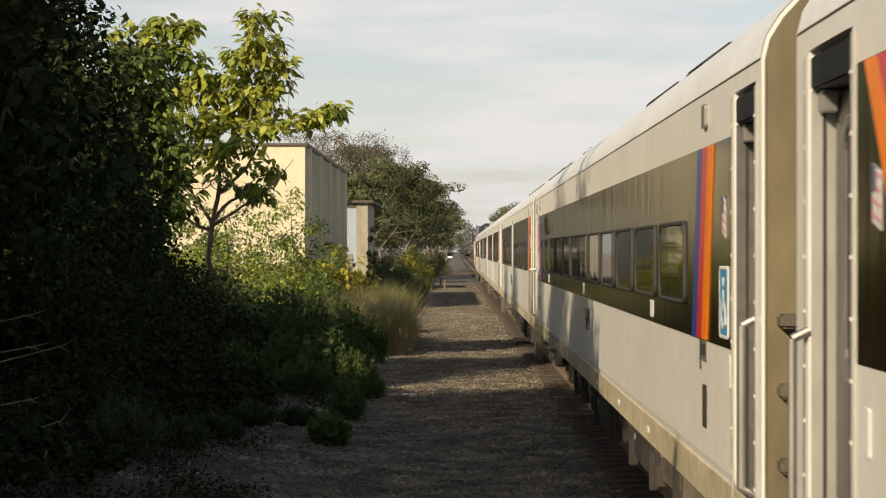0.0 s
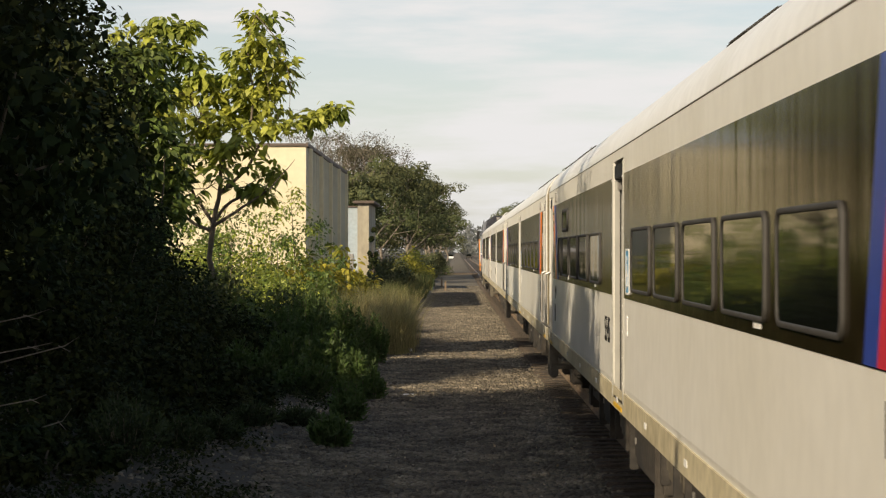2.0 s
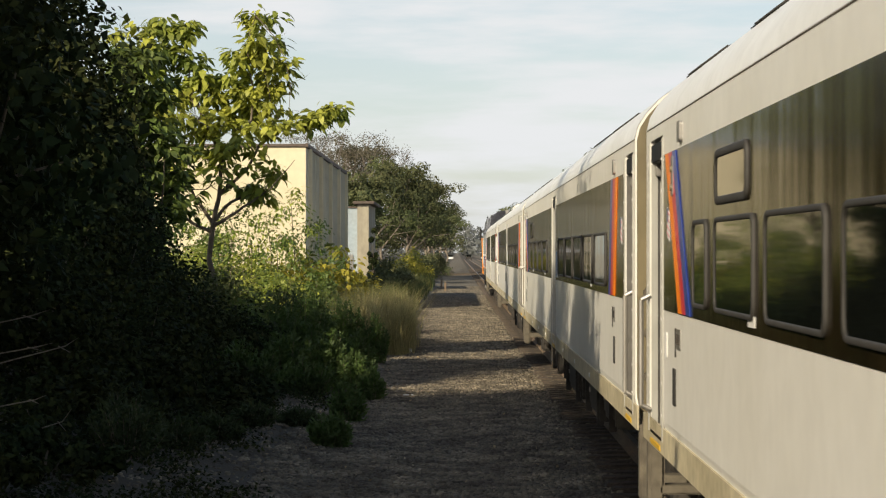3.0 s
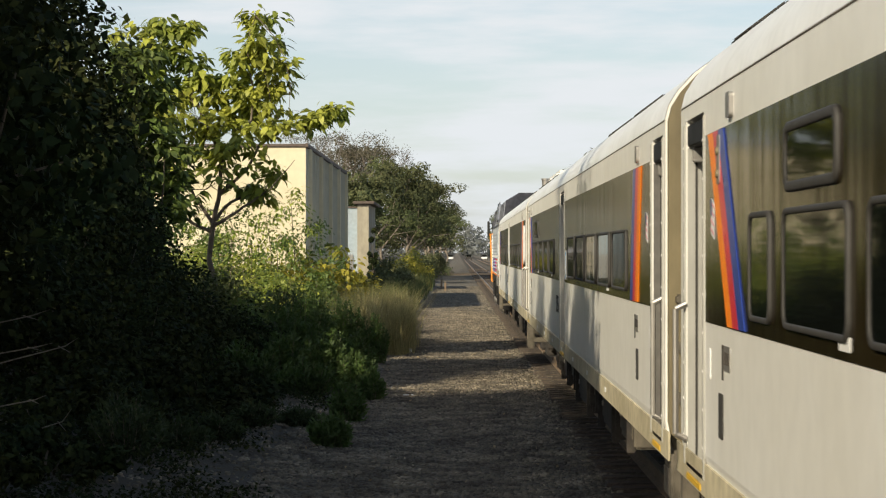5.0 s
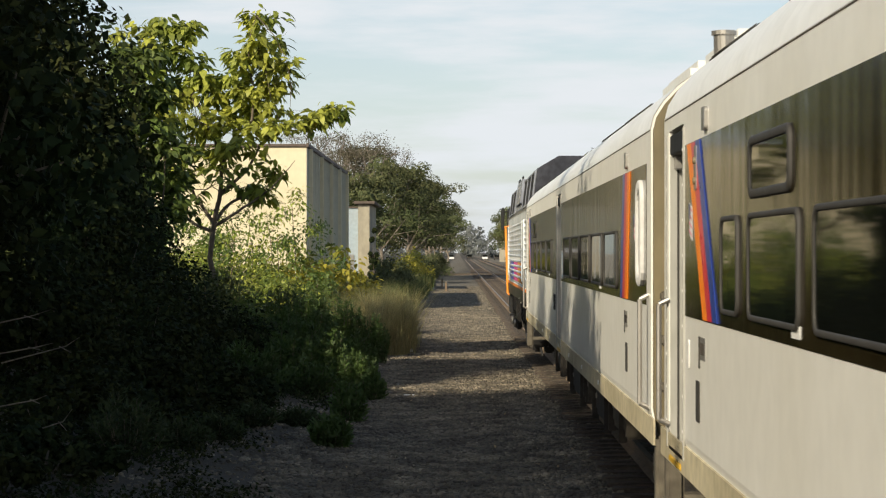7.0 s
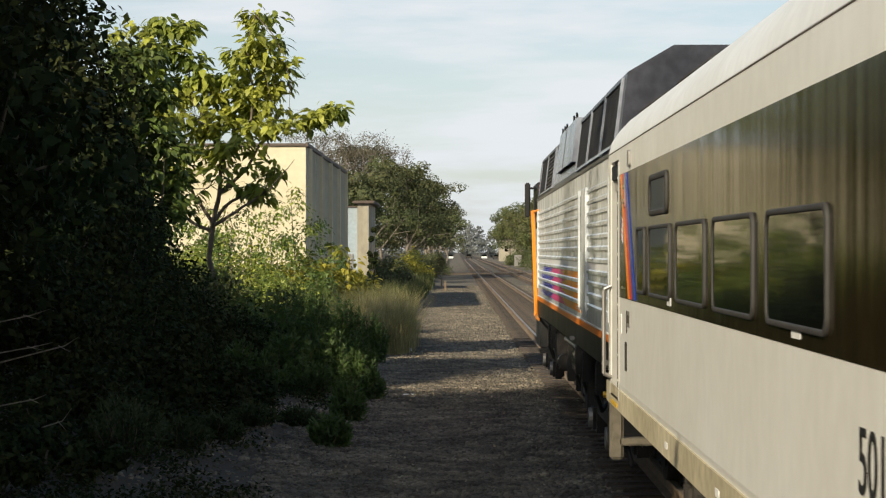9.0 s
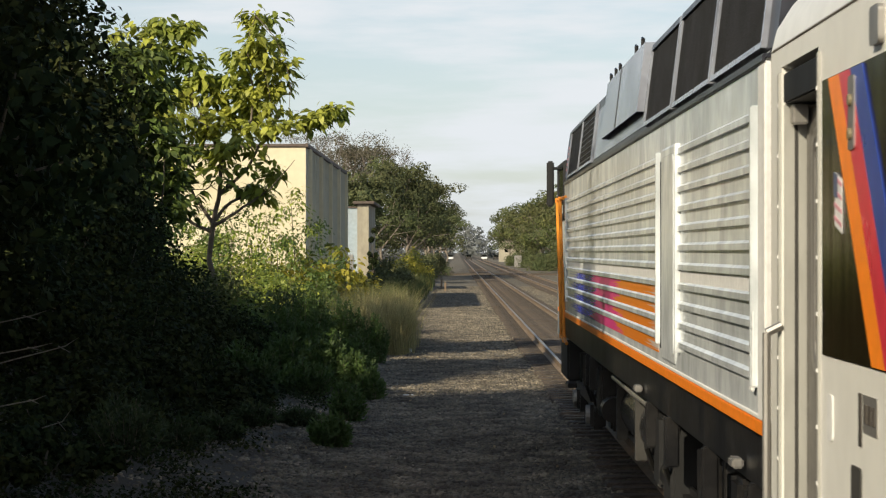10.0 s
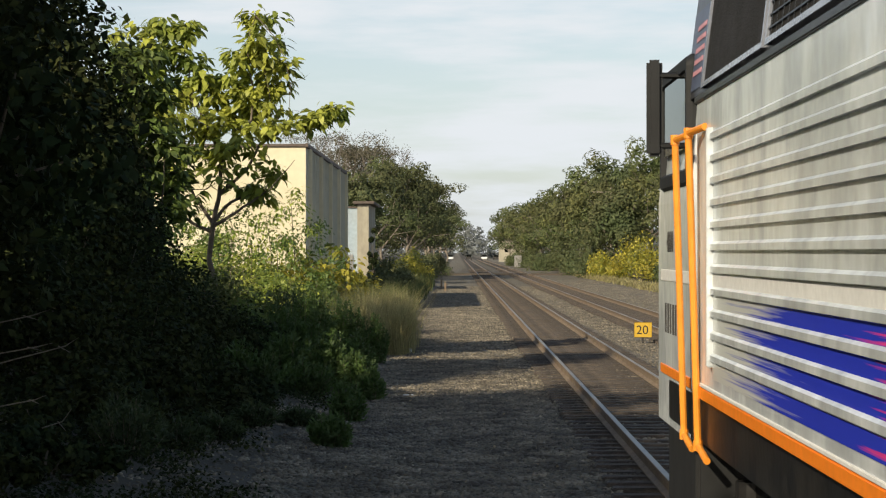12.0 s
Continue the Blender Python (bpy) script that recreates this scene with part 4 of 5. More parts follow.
        part("corner_post", box(-HW + .015, -HW + .13, yy - .09, yy + .06, .5, 1.06, .02), "under_grey", car)
    for y in (near[0] + .0, far[1] - .0):
        grab_rail(car, y)
    if not blind_end:
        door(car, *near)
    door(car, *far, "door_pale")
    if centre:
        door(car, *mid, "door_pale")
    underfloor(car, seed, [(1.6, .5, "under_grey"), (2.2, .42, "dark_metal"), (1.2, .55, "under_grey"), (2.6, .38, "dark_metal"), (1.5, .5, "under_grey"), (1.8, .45, "dark_metal")])
    truck(car, 3.6)
    truck(car, PITCH - 3.6)
    moving.append(car)
    return car


def locomotive():
    y0 = GAP0 + PITCH * 5
    lo = empty("locomotive", pose(TRACK_X, y0, 0), "silver diesel locomotive with ribbed sides and bright paint streaks", "locomotive")
    W = 1.49
    prof = [(-W, 1.5), (-W, 3.14), (-W + .05, 3.2), (-1.36, 3.86), (-.95, 4.1), (.95, 4.1), (1.36, 3.86), (W - .05, 3.2), (W, 3.14), (W, 1.5)]
    part("body", loft([[(a, y, b) for a, b in prof] for y in (.45, 18.0)]), "silver", lo)
    part("roof", loft([[(a - (.006 if a < 0 else -.006), y, b + .006) for a, b in prof[2:8]] for y in (.44, 18.98)], cap=False), "loco_roof", lo, "dark roof housing")
    part("rear_bulkhead", loft([[(a * 1.004, y, b + .008) for a, b in prof[1:9]] for y in (.425, .448)]), "loco_roof", lo, "dark rear end of the roof housing")
    part("gutter", box(-W - .015, -W + .04, .45, 18.0, 3.13, 3.17, .006), "loco_roof", lo)
    part("rear_corner", box(-W - .012, -W + .06, .4, .62, 1.5, 3.13, .01), "white", lo)
    part("rear_lever", box(-W - .03, -W - .013, .7, .78, 1.62, 2.0, .006), "white", lo)
    part("orange_line", box(-W - .01, -W + .02, .45, 18.0, 1.43, 1.495, .004), "orange", lo)
    part("white_line", box(-W - .008, -W + .02, .45, 18.0, 1.498, 1.52, .004), "white", lo)
    part("frame_skirt", box(-W + .03, W - .03, .3, 19.9, 1.14, 1.43, .02), "loco_black", lo)
    zs = [1.69 + .121 * k for k in range(11)]
    for a, b in ((.75, 4.05), (5.35, 17.25)):
        for k, z in enumerate(zs):
            part("rib", prism([(a, z - .016), (b, z - .016), (b, z + .012), (a, z + .012)], -W + .01, -W - .018), "silver", lo)
            part("rib_lip", loft([[(-W + .004, q, z + .034), (-W - .018, q, z + .016), (-W - .018, q, z + .012), (-W + .004, q, z + .012)] for q in (a, b)]), "silver", lo)
        part("white_panel", prism([(a, 2.065), (b, 2.065), (b, 2.15), (a, 2.15)], -W + .01, -W - .003), "white", lo, "cream stripe between the ribs")
        for y in (a - .05, b):
            part("rib_end", box(-W - .034, -W + .01, y, y + .05, 1.64, 2.95, .006), "silver", lo)
    for k in range(4):
        z = (1.575, 1.71, 1.831, 1.952)[k]
        part("streak_panel", prism([(5.41, z), (17.2, z), (17.2, z + .088), (5.41, z + .088)], -W + .01, -W - .003), "streaks", lo, "blue, pink and orange paint streaks")
    d = part("side_door", prism(rounded(4.34, 5.1, 1.6, 2.9, .06), -W - .004, -W - .016), "silver", lo)
    part("door_frame", frame_bm(4.26, 5.18, 1.55, 2.96, .07, -W + .004, -W - .012, .08), "silver", d)
    part("door_slit", prism([(5.105, 1.62), (5.125, 1.62), (5.125, 2.88), (5.105, 2.88)], -W - .0, -W - .02), "black", d)
    # roof side: grilles, an overhanging equipment box, hooks
    def on_slope(y, w, z0, z1, out, mat, name, label=""):
        f = lambda z: -W + .05 + (z - 3.2) / .66 * .08
        return part(name, loft([[(f(z0) - out, q, z0), (f(z1) - out, q, z1), (f(z1) + .05, q, z1), (f(z0) + .05, q, z0)] for q in (y, y + w)]), mat, lo, label)
    for y, w in ((.75, 1.9), (2.8, 1.95), (4.9, 1.95), (13.15, 2.3), (15.6, 2.35)):
        g = on_slope(y, w, 3.25, 3.8, .02, "grille", "roof_grille", "dark mesh roof grille")
        for q in (y - .03, y + w):
            on_slope(q, .03, 3.22, 3.84, .035, "roof_box", "grille_post")
        on_slope(y, w, 3.22, 3.25, .035, "roof_box", "grille_sill")
        on_slope(y, w, 3.8, 3.84, .035, "loco_roof", "grille_head")
        if 13 < y < 14:
            for j in range(14):
                on_slope(y + (j + .5) * w / 14, .012, 3.25, 3.8, .026, "loco_black", "grille_bar")
            for j in range(8):
                on_slope(y, w, 3.29 + j * .062, 3.3 + j * .062, .028, "loco_black", "grille_rod")
    on_slope(7.2, 4.0, 3.36, 3.9, .07, "roof_box", "equipment_box", "grey overhanging roof equipment box")
    on_slope(9.45, .02, 3.36, 3.905, .075, "black", "box_joint")
    on_slope(7.0, 6.0, 3.24, 3.76, .012, "roof_box", "roof_panel")
    for y in (7.6, 8.2, 9.9, 10.4, 11.0):
        bm = add_tube(bmesh.new(), [(-1.4, y, 3.84), (-1.4, y, 3.96), (-1.4, y + .09, 3.98), (-1.4, y + .09, 3.9)], .014, 6)
        part("lifting_hook", bm, "loco_black", lo)
    part("exhaust", box(-.5, .5, 5.2, 6.6, 3.98, 4.14, .04), "loco_black", lo)
    # recessed doorway and cab at the far end
    part("vestibule", box(-W + .09, W - .09, 18.03, 18.62, 1.4, 3.6, .02), "silver", lo)
    cab = part("cab", loft([[(a * f, y, b) for a, b in [(-1.45, 1.1), (-1.45, 2.6), (-1.38, 3.5), (-.95, 3.9), (.95, 3.9), (1.38, 3.5), (1.45, 2.6), (1.45, 1.1)]] for y, f in ((18.65, 1), (20.7, 1), (21.1, .86))]), "silver", lo)
    part("cab_window", prism(rounded(18.85, 20.3, 2.92, 3.42, .06), -1.36, -1.455), "pane", cab)
    part("cab_window_frame", frame_bm(18.72, 20.45, 2.68, 3.5, .12, -1.35, -1.47, .07), "black", cab)
    part("cab_line", box(-1.458, -1.4, 18.66, 20.5, 1.43, 1.495, .004), "orange", cab)
    part("cab_band", box(-1.455, -1.4, 18.66, 20.5, 2.07, 2.15, .004), "white", cab)
    part("cab_skirt", box(-1.42, 1.42, 18.66, 20.3, .55, 1.42, .03), "black", lo)
    side_text("4010", .2, lo, -1.453, 20.1, 2.27, "gasket", "grey fleet number")
    for k, w in enumerate((.06, .07, .05, .08, .06, .06)):
        part("operator_mark", box(-1.456, -1.44, 20.2 - k * .16 - w, 20.2 - k * .16, 1.72, 1.92), "gasket", lo, "dark operator mark bar")
    f = on_slope(18.03, .92, 3.25, 3.75, .012, "blue_grey", "flag_panel")
    for k in range(5):
        on_slope(18.25, .42, 3.34 + k * .07, 3.37 + k * .07, .016, "pink", "flag_stripe")
    mir = part("mirror", box(-1.67, -1.57, 19.2, 19.27, 2.88, 3.5, .02), "black", lo, "tall black cab mirror")
    part("mirror_arm", add_tube(bmesh.new(), [(-1.3, 19.25, 3.4), (-1.6, 19.23, 3.4)], .02, 6), "black", mir)
    part("mirror_stay", add_tube(bmesh.new(), [(-1.3, 19.25, 2.95), (-1.6, 19.23, 2.95)], .02, 6), "black", mir)
    for y in (17.82, 18.55):
        bm = add_tube(bmesh.new(), [(-W - .01, y - .3, 2.97), (-W - .07, y, 2.95), (-W - .015, y, 1.16), (-W - .0, y - .3, 1.1)], .021, 10)
        for q, z in (((-W - .07, y), 2.95), ((-W - .015, y), 1.16)):
            add_cyl(bm, (q[0], q[1], z - .03), (q[0], q[1], z + .03), .028, .028, 10)
        part("handrail", bm, "rail_orange", lo, "orange handrail")
    # under the frame
    tank = part("fuel_tank", add_cyl(bmesh.new(), (-.98, 7.4, .72), (-.98, 11.6, .72), .3, .3, 20), "dark_gloss", lo, "glossy black cylindrical tank", True)
    part("tank_body", box(-1.0, 1.0, 7.3, 11.9, .35, 1.0, .08), "loco_black", lo)
    for y in (7.35, 9.4, 11.5):
        part("tank_strap", box(-1.31, -1.2, y, y + .1, .42, 1.06, .01), "gasket", lo)
    for y, w, z, m in ((6.1, .45, .55, "black"), (6.75, .35, .7, "loco_black"), (5.3, .5, .45, "black"), (1.2, .5, .6, "black"), (12.4, .5, .6, "loco_black"), (1.9, .3, .4, "loco_black")):
        part("equipment_box", box(-1.42, -1.1, y, y + w, z, 1.08, .03), m, lo)
    part("filler_cap", add_cyl(bmesh.new(), (-1.42, 7.1, .85), (-1.28, 7.1, .85), .07, .07, 12), "red", lo, "red filler cap")
    for y in (2.2, 3.1, 4.6, 5.4, 14.4, 15.3, 16.8, 17.6):
        bm = add_cyl(bmesh.new(), (-1.22, y, .5), (-1.22, y, .98), .1, .1, 12)
        part("bogie_spring", bm, "loco_black", lo)
    part("sand_pipe", add_tube(bmesh.new(), [(-1.3, 2.5, 1.1), (-1.32, 2.2, .7), (-1.2, 1.9, .2)], .025, 6), "loco_black", lo)
    for y in (3.8, 16.0):
        part("bogie_cover", box(-1.34, -1.22, y - 1.9, y + 1.9, .44, .66, .05), "loco_black", lo)
        for e in (-1.3, 1.3):
            part("axle_box", box(-1.38, -1.2, y + e - .2, y + e + .2, .26, .58, .04), "loco_black", lo)
            part("axle_cap", add_cyl(bmesh.new(), (-1.42, y + e, .42), (-1.37, y + e, .42), .11, .11, 14), "steel", lo)
    for y in (1.0, 2.9, 5.0, 6.4, 12.9, 13.6):
        part("frame_bracket", box(-W + .0, -W + .1, y, y + .07, .82, 1.16, .012), "loco_black", lo)
        part("air_hose", add_tube(bmesh.new(), [(-W + .06, y + .2, 1.14), (-W + .03, y + .28, .8), (-W + .1, y + .45, .62), (-W + .2, y + .6, .75)], .02, 6), "black", lo)
    for y in (.9, 5.7, 12.1):
        v = part("brake_cylinder", add_cyl(bmesh.new(), (-W + .2, y, .66), (-W + .2, y + .5, .66), .13, .13, 14), "loco_black", lo)
        part("cylinder_rod", add_cyl(bmesh.new(), (-W + .2, y + .5, .66), (-W + .2, y + .8, .66), .025, .025, 8), "steel", v)
    part("brake_cock", add_cyl(bmesh.new(), (-W - .02, 1.5, .92), (-W + .06, 1.5, .92), .03, .03, 8), "yellow", lo)
    part("tank_pipe", add_tube(bmesh.new(), [(-1.28, 7.2, .98), (-1.32, 8.2, 1.02), (-1.32, 11.8, 1.02)], .03, 8), "steel", lo)
    for y in (6.9, 1.3):
        part("lamp_bracket", box(-W - .04, -W + .02, y, y + .16, 1.2, 1.25, .01), "steel", lo)
    truck(lo, 3.8, "loco_black")
    truck(lo, 16.0, "loco_black")
    part("coupler", box(-.12, .12, -.3, .4, .75, 1.0, .03), "loco_black", lo)
    part("pilot_step", box(-1.45, -1.1, 18.05, 18.6, .5, .56, .01), "loco_black", lo)
    moving.append(lo)


for spec in ((0, "", False, False), (1, "5414", False, True), (2, "5545", True, False), (3, "", True, False), (4, "5256", True, False), (5, "5019", True, False, True)):
    passenger_car(*spec, seed=spec[0])
locomotive()


# ---- vegetation ----
def leader_tree(name, x, y, z, leaders, clusters, leaf, size, per, label, seed, r=.07, bark="bark", group="", depth=.9, category="tree", bare=0):
    """A tree of crooked leaders (each a run of (dx, dy, h) from the fork) and leaf clusters (dx, h, half width, half height, shoots)
    that hang on side branches of the nearest leader."""
    rng = np.random.default_rng(seed)
    t = empty(name, pose(x, y, z), label, category, group)
    bm = bmesh.new()
    nodes = []
    for run in leaders:
        k = len(run) - 1
        for i, (a, b) in enumerate(zip(run, run[1:])):
            f0, f1 = 1 - i / (k + .6), 1 - (i + 1) / (k + .6)
            w = r if run is leaders[0] else r * .62
            nodes += limb(bm, a, b, w * f0, w * f1, rng, 0, .1, 4)
    tips = []
    for cx, h, hw, hh, count in clusters:
        c = Vector((cx, rng.uniform(-.6, .6) * depth, h))
        low = [q for q in nodes if q.z < h + .1] or nodes
        root = min(low, key=lambda q: (q - c).length)
        pts = limb(bm, root, c, r * .2, r * .09, rng, .05, .18, 5)
        for k in range(count):
            e = c + Vector((rng.normal() * .55 * hw, rng.normal() * .5 * max(hw, .35), rng.normal() * .55 * hh))
            b = pts[int(rng.integers(2, 6))]
            limb(bm, b, e, r * .085, r * .03, rng, -.05, .15, 3)
            tips.append(e)
    # leafless lower limbs, each with a fan of twigs
    for k in range(bare):
        root = nodes[int(rng.integers(4, max(5, len(nodes) // 2)))]
        a = rng.uniform(-1.25, 1.25)
        e = root + Vector((math.sin(a), rng.normal() * .3, math.cos(a) * .75)) * rng.uniform(.7, 1.5)
        e.z = min(e.z, 4.4)
        pts = limb(bm, root, e, r * .17, r * .05, rng, .06, .2, 5)
        for q in range(4):
            b = pts[1 + q]
            limb(bm, b, b + Vector((math.sin(a + rng.normal() * .8), rng.normal() * .4, rng.uniform(0, .9))) * rng.uniform(.3, .65), r * .06, r * .025, rng, 0, .15, 3)
    part("trunk", bm, bark, t)
    put("crown", drooping_leaves("crown", tips, per, size, leaf, rng), t)
    return t


def feather_bush(x, y, w, h, count, label, seed, leaf="leaf_feather", group="", name="bush", z=None, length=.085):
    """Upright soft shrub: many fanned stems clothed in narrow leaves."""
    rng = np.random.default_rng(seed)
    t = empty(name, pose(x, y, lie(x, y) if z is None else z), label, "bush", group)
    bm = bmesh.new()
    n = 70
    a = rng.uniform(0, 6.283, n)
    q = rng.random(n) ** .6
    foot = np.stack([np.cos(a) * q * w * .28, np.sin(a) * q * w * .28, np.full(n, -.03)], 1)
    top = np.stack([np.cos(a) * q * w * .5, np.sin(a) * q * w * .5, h * (1 - .5 * q ** 2) * rng.uniform(.55, 1.05, n)], 1)
    for k in range(0, n, 2):
        add_cyl(bm, foot[k], top[k], .009, .003, 4)
    part("stem", bm, "bark", t)
    k = rng.integers(0, n, count)
    f = rng.random(count) ** .75
    ax = top[k] - foot[k]
    base = foot[k] + ax * f[:, None] + rng.normal(size=(count, 3)) * .035 * (1.3 - f)[:, None]
    base[:, 2] = np.maximum(base[:, 2], 0)
    along = unit(ax) * .8 + rng.normal(size=(count, 3)) * .55
    L = length * rng.uniform(.6, 1.4, count)
    put("foliage", blade_leaves("foliage", base, along, rng.normal(size=(count, 3)) + np.array([0, 0, .6]), L, L * .3, leaf, .15), t)
    return t


def twiggy_tree(x, y, h, spread, label, seed, group):
    """Tall open tree: forking limbs to a domed head of fine twigs with few leaves."""
    rng = np.random.default_rng(seed)
    t = empty("tree", pose(x, y, -.2), label, "tree", group)
    bm = bmesh.new()
    tips = []

    def grow(a, d, ln, r, level):
        b = a + d * ln
        b.z = min(b.z, h * rng.uniform(.97, 1.0))
        m = a.lerp(b, .5) + Vector(rng.normal(size=3)) * ln * .06
        add_cyl(bm, a, m, r, r * .85, 5)
        add_cyl(bm, m, b, r * .85, r * .65, 5)
        if level >= 3:
            tips.append(b)
            tips.append(m)
        if level == 5:
            return
        for k in range(3 if level < 2 else (3 if rng.random() < .5 else 2)):
            ang = k * 2.1 + rng.random() * 1.5
            side = Vector((math.cos(ang), math.sin(ang), 0)) * spread
            grow(b if k else m.lerp(b, .6), (d + side * rng.uniform(.3, .75) + Vector((0, 0, .15))).normalized(), ln * rng.uniform(.6, .8), r * .62, level + 1)

    grow(Vector((0, 0, -.1)), Vector((rng.normal() * .05, 0, 1)).normalized(), h * .4, .2, 0)
    part("trunk", bm, "bark_pale", t)
    c = np.array([tuple(p) for p in tips])
    c = np.repeat(c, 9, axis=0) + rng.normal(size=(9 * len(c), 3)) * .28
    put("crown", leaves_mesh("crown", c, np.tile((0, 0, 1.0), (len(c), 1)), .17, "leaf_brown", rng), t)
    return t


def build_plants():
    dark = "dense tree at the edge of the path, shade in its leaf colour"
    # those below y = 22 are mostly unseen, placed for the shade they cast
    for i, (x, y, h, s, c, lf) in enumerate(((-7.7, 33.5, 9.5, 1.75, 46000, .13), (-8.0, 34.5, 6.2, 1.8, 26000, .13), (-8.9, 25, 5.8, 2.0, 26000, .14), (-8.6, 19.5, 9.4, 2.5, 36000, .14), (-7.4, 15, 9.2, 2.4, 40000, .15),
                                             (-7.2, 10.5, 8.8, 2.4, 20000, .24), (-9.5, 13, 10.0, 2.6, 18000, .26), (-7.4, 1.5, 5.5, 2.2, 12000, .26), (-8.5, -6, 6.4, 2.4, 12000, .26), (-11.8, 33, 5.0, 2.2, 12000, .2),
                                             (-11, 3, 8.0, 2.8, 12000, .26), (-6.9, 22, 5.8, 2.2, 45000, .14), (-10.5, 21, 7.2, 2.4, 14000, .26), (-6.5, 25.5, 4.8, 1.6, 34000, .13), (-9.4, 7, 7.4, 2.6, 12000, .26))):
        tree("tree", (x, y, .2), h, s, "leaf_shade", int(c * .55), lf * 1.3, dark, 200 + i, clump=1.05, r=.16, n=15, group="dark trees by the path", flat=.95)
    # the last one is added to keep the sun off the front shrubs
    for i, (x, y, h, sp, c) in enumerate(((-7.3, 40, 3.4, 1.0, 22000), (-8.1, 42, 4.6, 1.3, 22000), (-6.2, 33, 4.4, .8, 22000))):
        tree("tree", (x, y, .2), h, sp, "leaf_shade", c, .13, "small hedge tree, deep shade in its leaf colour", 230 + i, clump=.75, r=.09, n=14, group="dark trees by the path", flat=.95)
    # the young sunlit tree before the warehouse: two spires, a drooping side spray, bare lower limbs
    leader_tree("tree", -5.42, 46, .3,
                (((0.02, 0, -.4), (0.00, 0.0, 2.48), (0.15, 0.0, 3.30), (0.18, 0.0, 3.92), (-0.10, 0.1, 4.61), (-0.57, 0.1, 5.68), (-0.67, 0.1, 6.93)),
                 ((0.18, 0.0, 3.92), (0.68, -0.2, 4.61), (0.87, -0.2, 5.80), (0.98, -0.2, 7.18)),
                 ((0.00, 0.0, 2.61), (-0.51, 0.3, 3.36), (-0.92, 0.3, 4.42), (-1.26, 0.4, 6.05), (-1.47, 0.4, 6.68)),
                 ((0.03, 0.0, 2.55), (0.68, -0.2, 2.95), (1.31, -0.3, 3.36), (1.84, -0.3, 3.99)),
                 ((0.13, 0.0, 3.23), (0.74, 0.2, 3.80), (1.43, 0.2, 4.67), (2.18, 0.2, 4.86), (2.58, 0.2, 5.11)),
                 ((-0.02, 0.0, 2.42), (-0.57, -0.3, 2.73), (-1.01, -0.4, 3.30), (-1.20, -0.4, 3.80)),
                 ((0.05, 0.1, 2.67), (0.55, 0.4, 3.17), (1.12, 0.5, 3.36), (1.49, 0.6, 3.80))),
                ((0.99, 7.15, 0.25, 0.23, 6), (0.91, 6.65, 0.35, 0.28, 8), (0.74, 6.15, 0.48, 0.28, 8), (1.23, 6.08, 0.30, 0.28, 6), (1.39, 5.68, 0.25, 0.28, 5), (0.68, 5.55, 0.53, 0.30, 9), (1.11, 5.20, 0.35, 0.28, 7), (-0.63, 6.99, 0.28, 0.20, 6), (-1.14, 6.95, 0.40, 0.20, 7), (-1.55, 6.62, 0.40, 0.33, 7), (-0.80, 6.45, 0.48, 0.28, 8), (-1.32, 6.11, 0.58, 0.33, 9), (-0.42, 6.00, 0.40, 0.28, 7), (-0.70, 5.55, 0.58, 0.33, 10), (-0.01, 5.65, 0.40, 0.28, 7), (-1.17, 5.05, 0.58, 0.35, 9), (-0.32, 4.97, 0.58, 0.33, 10), (0.43, 4.87, 0.45, 0.28, 8), (1.03, 4.70, 0.33, 0.15, 5), (1.66, 4.77, 0.28, 0.15, 5), (2.03, 4.90, 0.25, 0.13, 5), (2.40, 4.99, 0.20, 0.11, 5), (2.61, 5.18, 0.13, 0.10, 4), (-0.82, 4.27, 0.48, 0.23, 6), (-0.01, 4.22, 0.55, 0.15, 5), (0.68, 4.27, 0.35, 0.13, 4), (-0.42, 3.65, 0.35, 0.18, 3), (1.33, 3.70, 0.23, 0.18, 3), (0.68, 3.42, 0.35, 0.18, 3), (-0.97, 3.80, 0.33, 0.30, 5), (1.06, 3.15, 0.35, 0.23, 3), (0.43, 3.80, 0.38, 0.18, 3)),
                "leaf_sun", .27, 24, "young sunlit tree with large yellow-green leaves", 12, bare=22)
    # leaf_green, not the young tree's leaf_sun: half shade put into the colour
    leader_tree("tree", -6.4, 43, .3, (((0, 0, -.4), (.05, 0, 1.6), (-.05, .1, 3.2), (-.2, .1, 4.6), (-.1, .1, 6)), ((.05, 0, 1.6), (.3, -.2, 2.6), (.4, -.2, 4.2)), ((-.05, .1, 2), (-.4, .3, 3.2), (-.5, .3, 4.4))),
                ((-0.08, 5.90, 0.47, 0.30, 9), (-0.32, 5.32, 0.40, 0.35, 9), (0.15, 5.20, 0.35, 0.35, 8), (-0.26, 4.67, 0.47, 0.35, 9), (0.33, 4.38, 0.42, 0.30, 9), (-0.14, 4.03, 0.47, 0.35, 9), (0.44, 3.80, 0.35, 0.30, 8), (-0.14, 3.33, 0.51, 0.35, 9), (0.56, 3.09, 0.40, 0.30, 8), (0.09, 2.63, 0.51, 0.30, 9), (-0.44, 5.79, 0.30, 0.35, 8), (-0.55, 4.15, 0.35, 0.47, 8)),
                "leaf_green", .25, 30, "green large-leaved tree half in shade", 14, depth=.7)
    # out of view: added only for the reflections in the coach sides
    for i, (x, y, h) in enumerate(((-17.5, 64, 6.6), (-20.5, 69, 7.0), (-23, 62, 7))):
        tree("tree", (x, y, .2), h, 2.2, ("leaf_sun", "leaf_green")[i % 2], 6000, .2, "unseen tree added for the coach windows to reflect", 300 + i, clump=1.0, r=.12, n=13, group="trees at the warehouse")
    shade = "shrub beside the path, deep shade in its leaf colour"
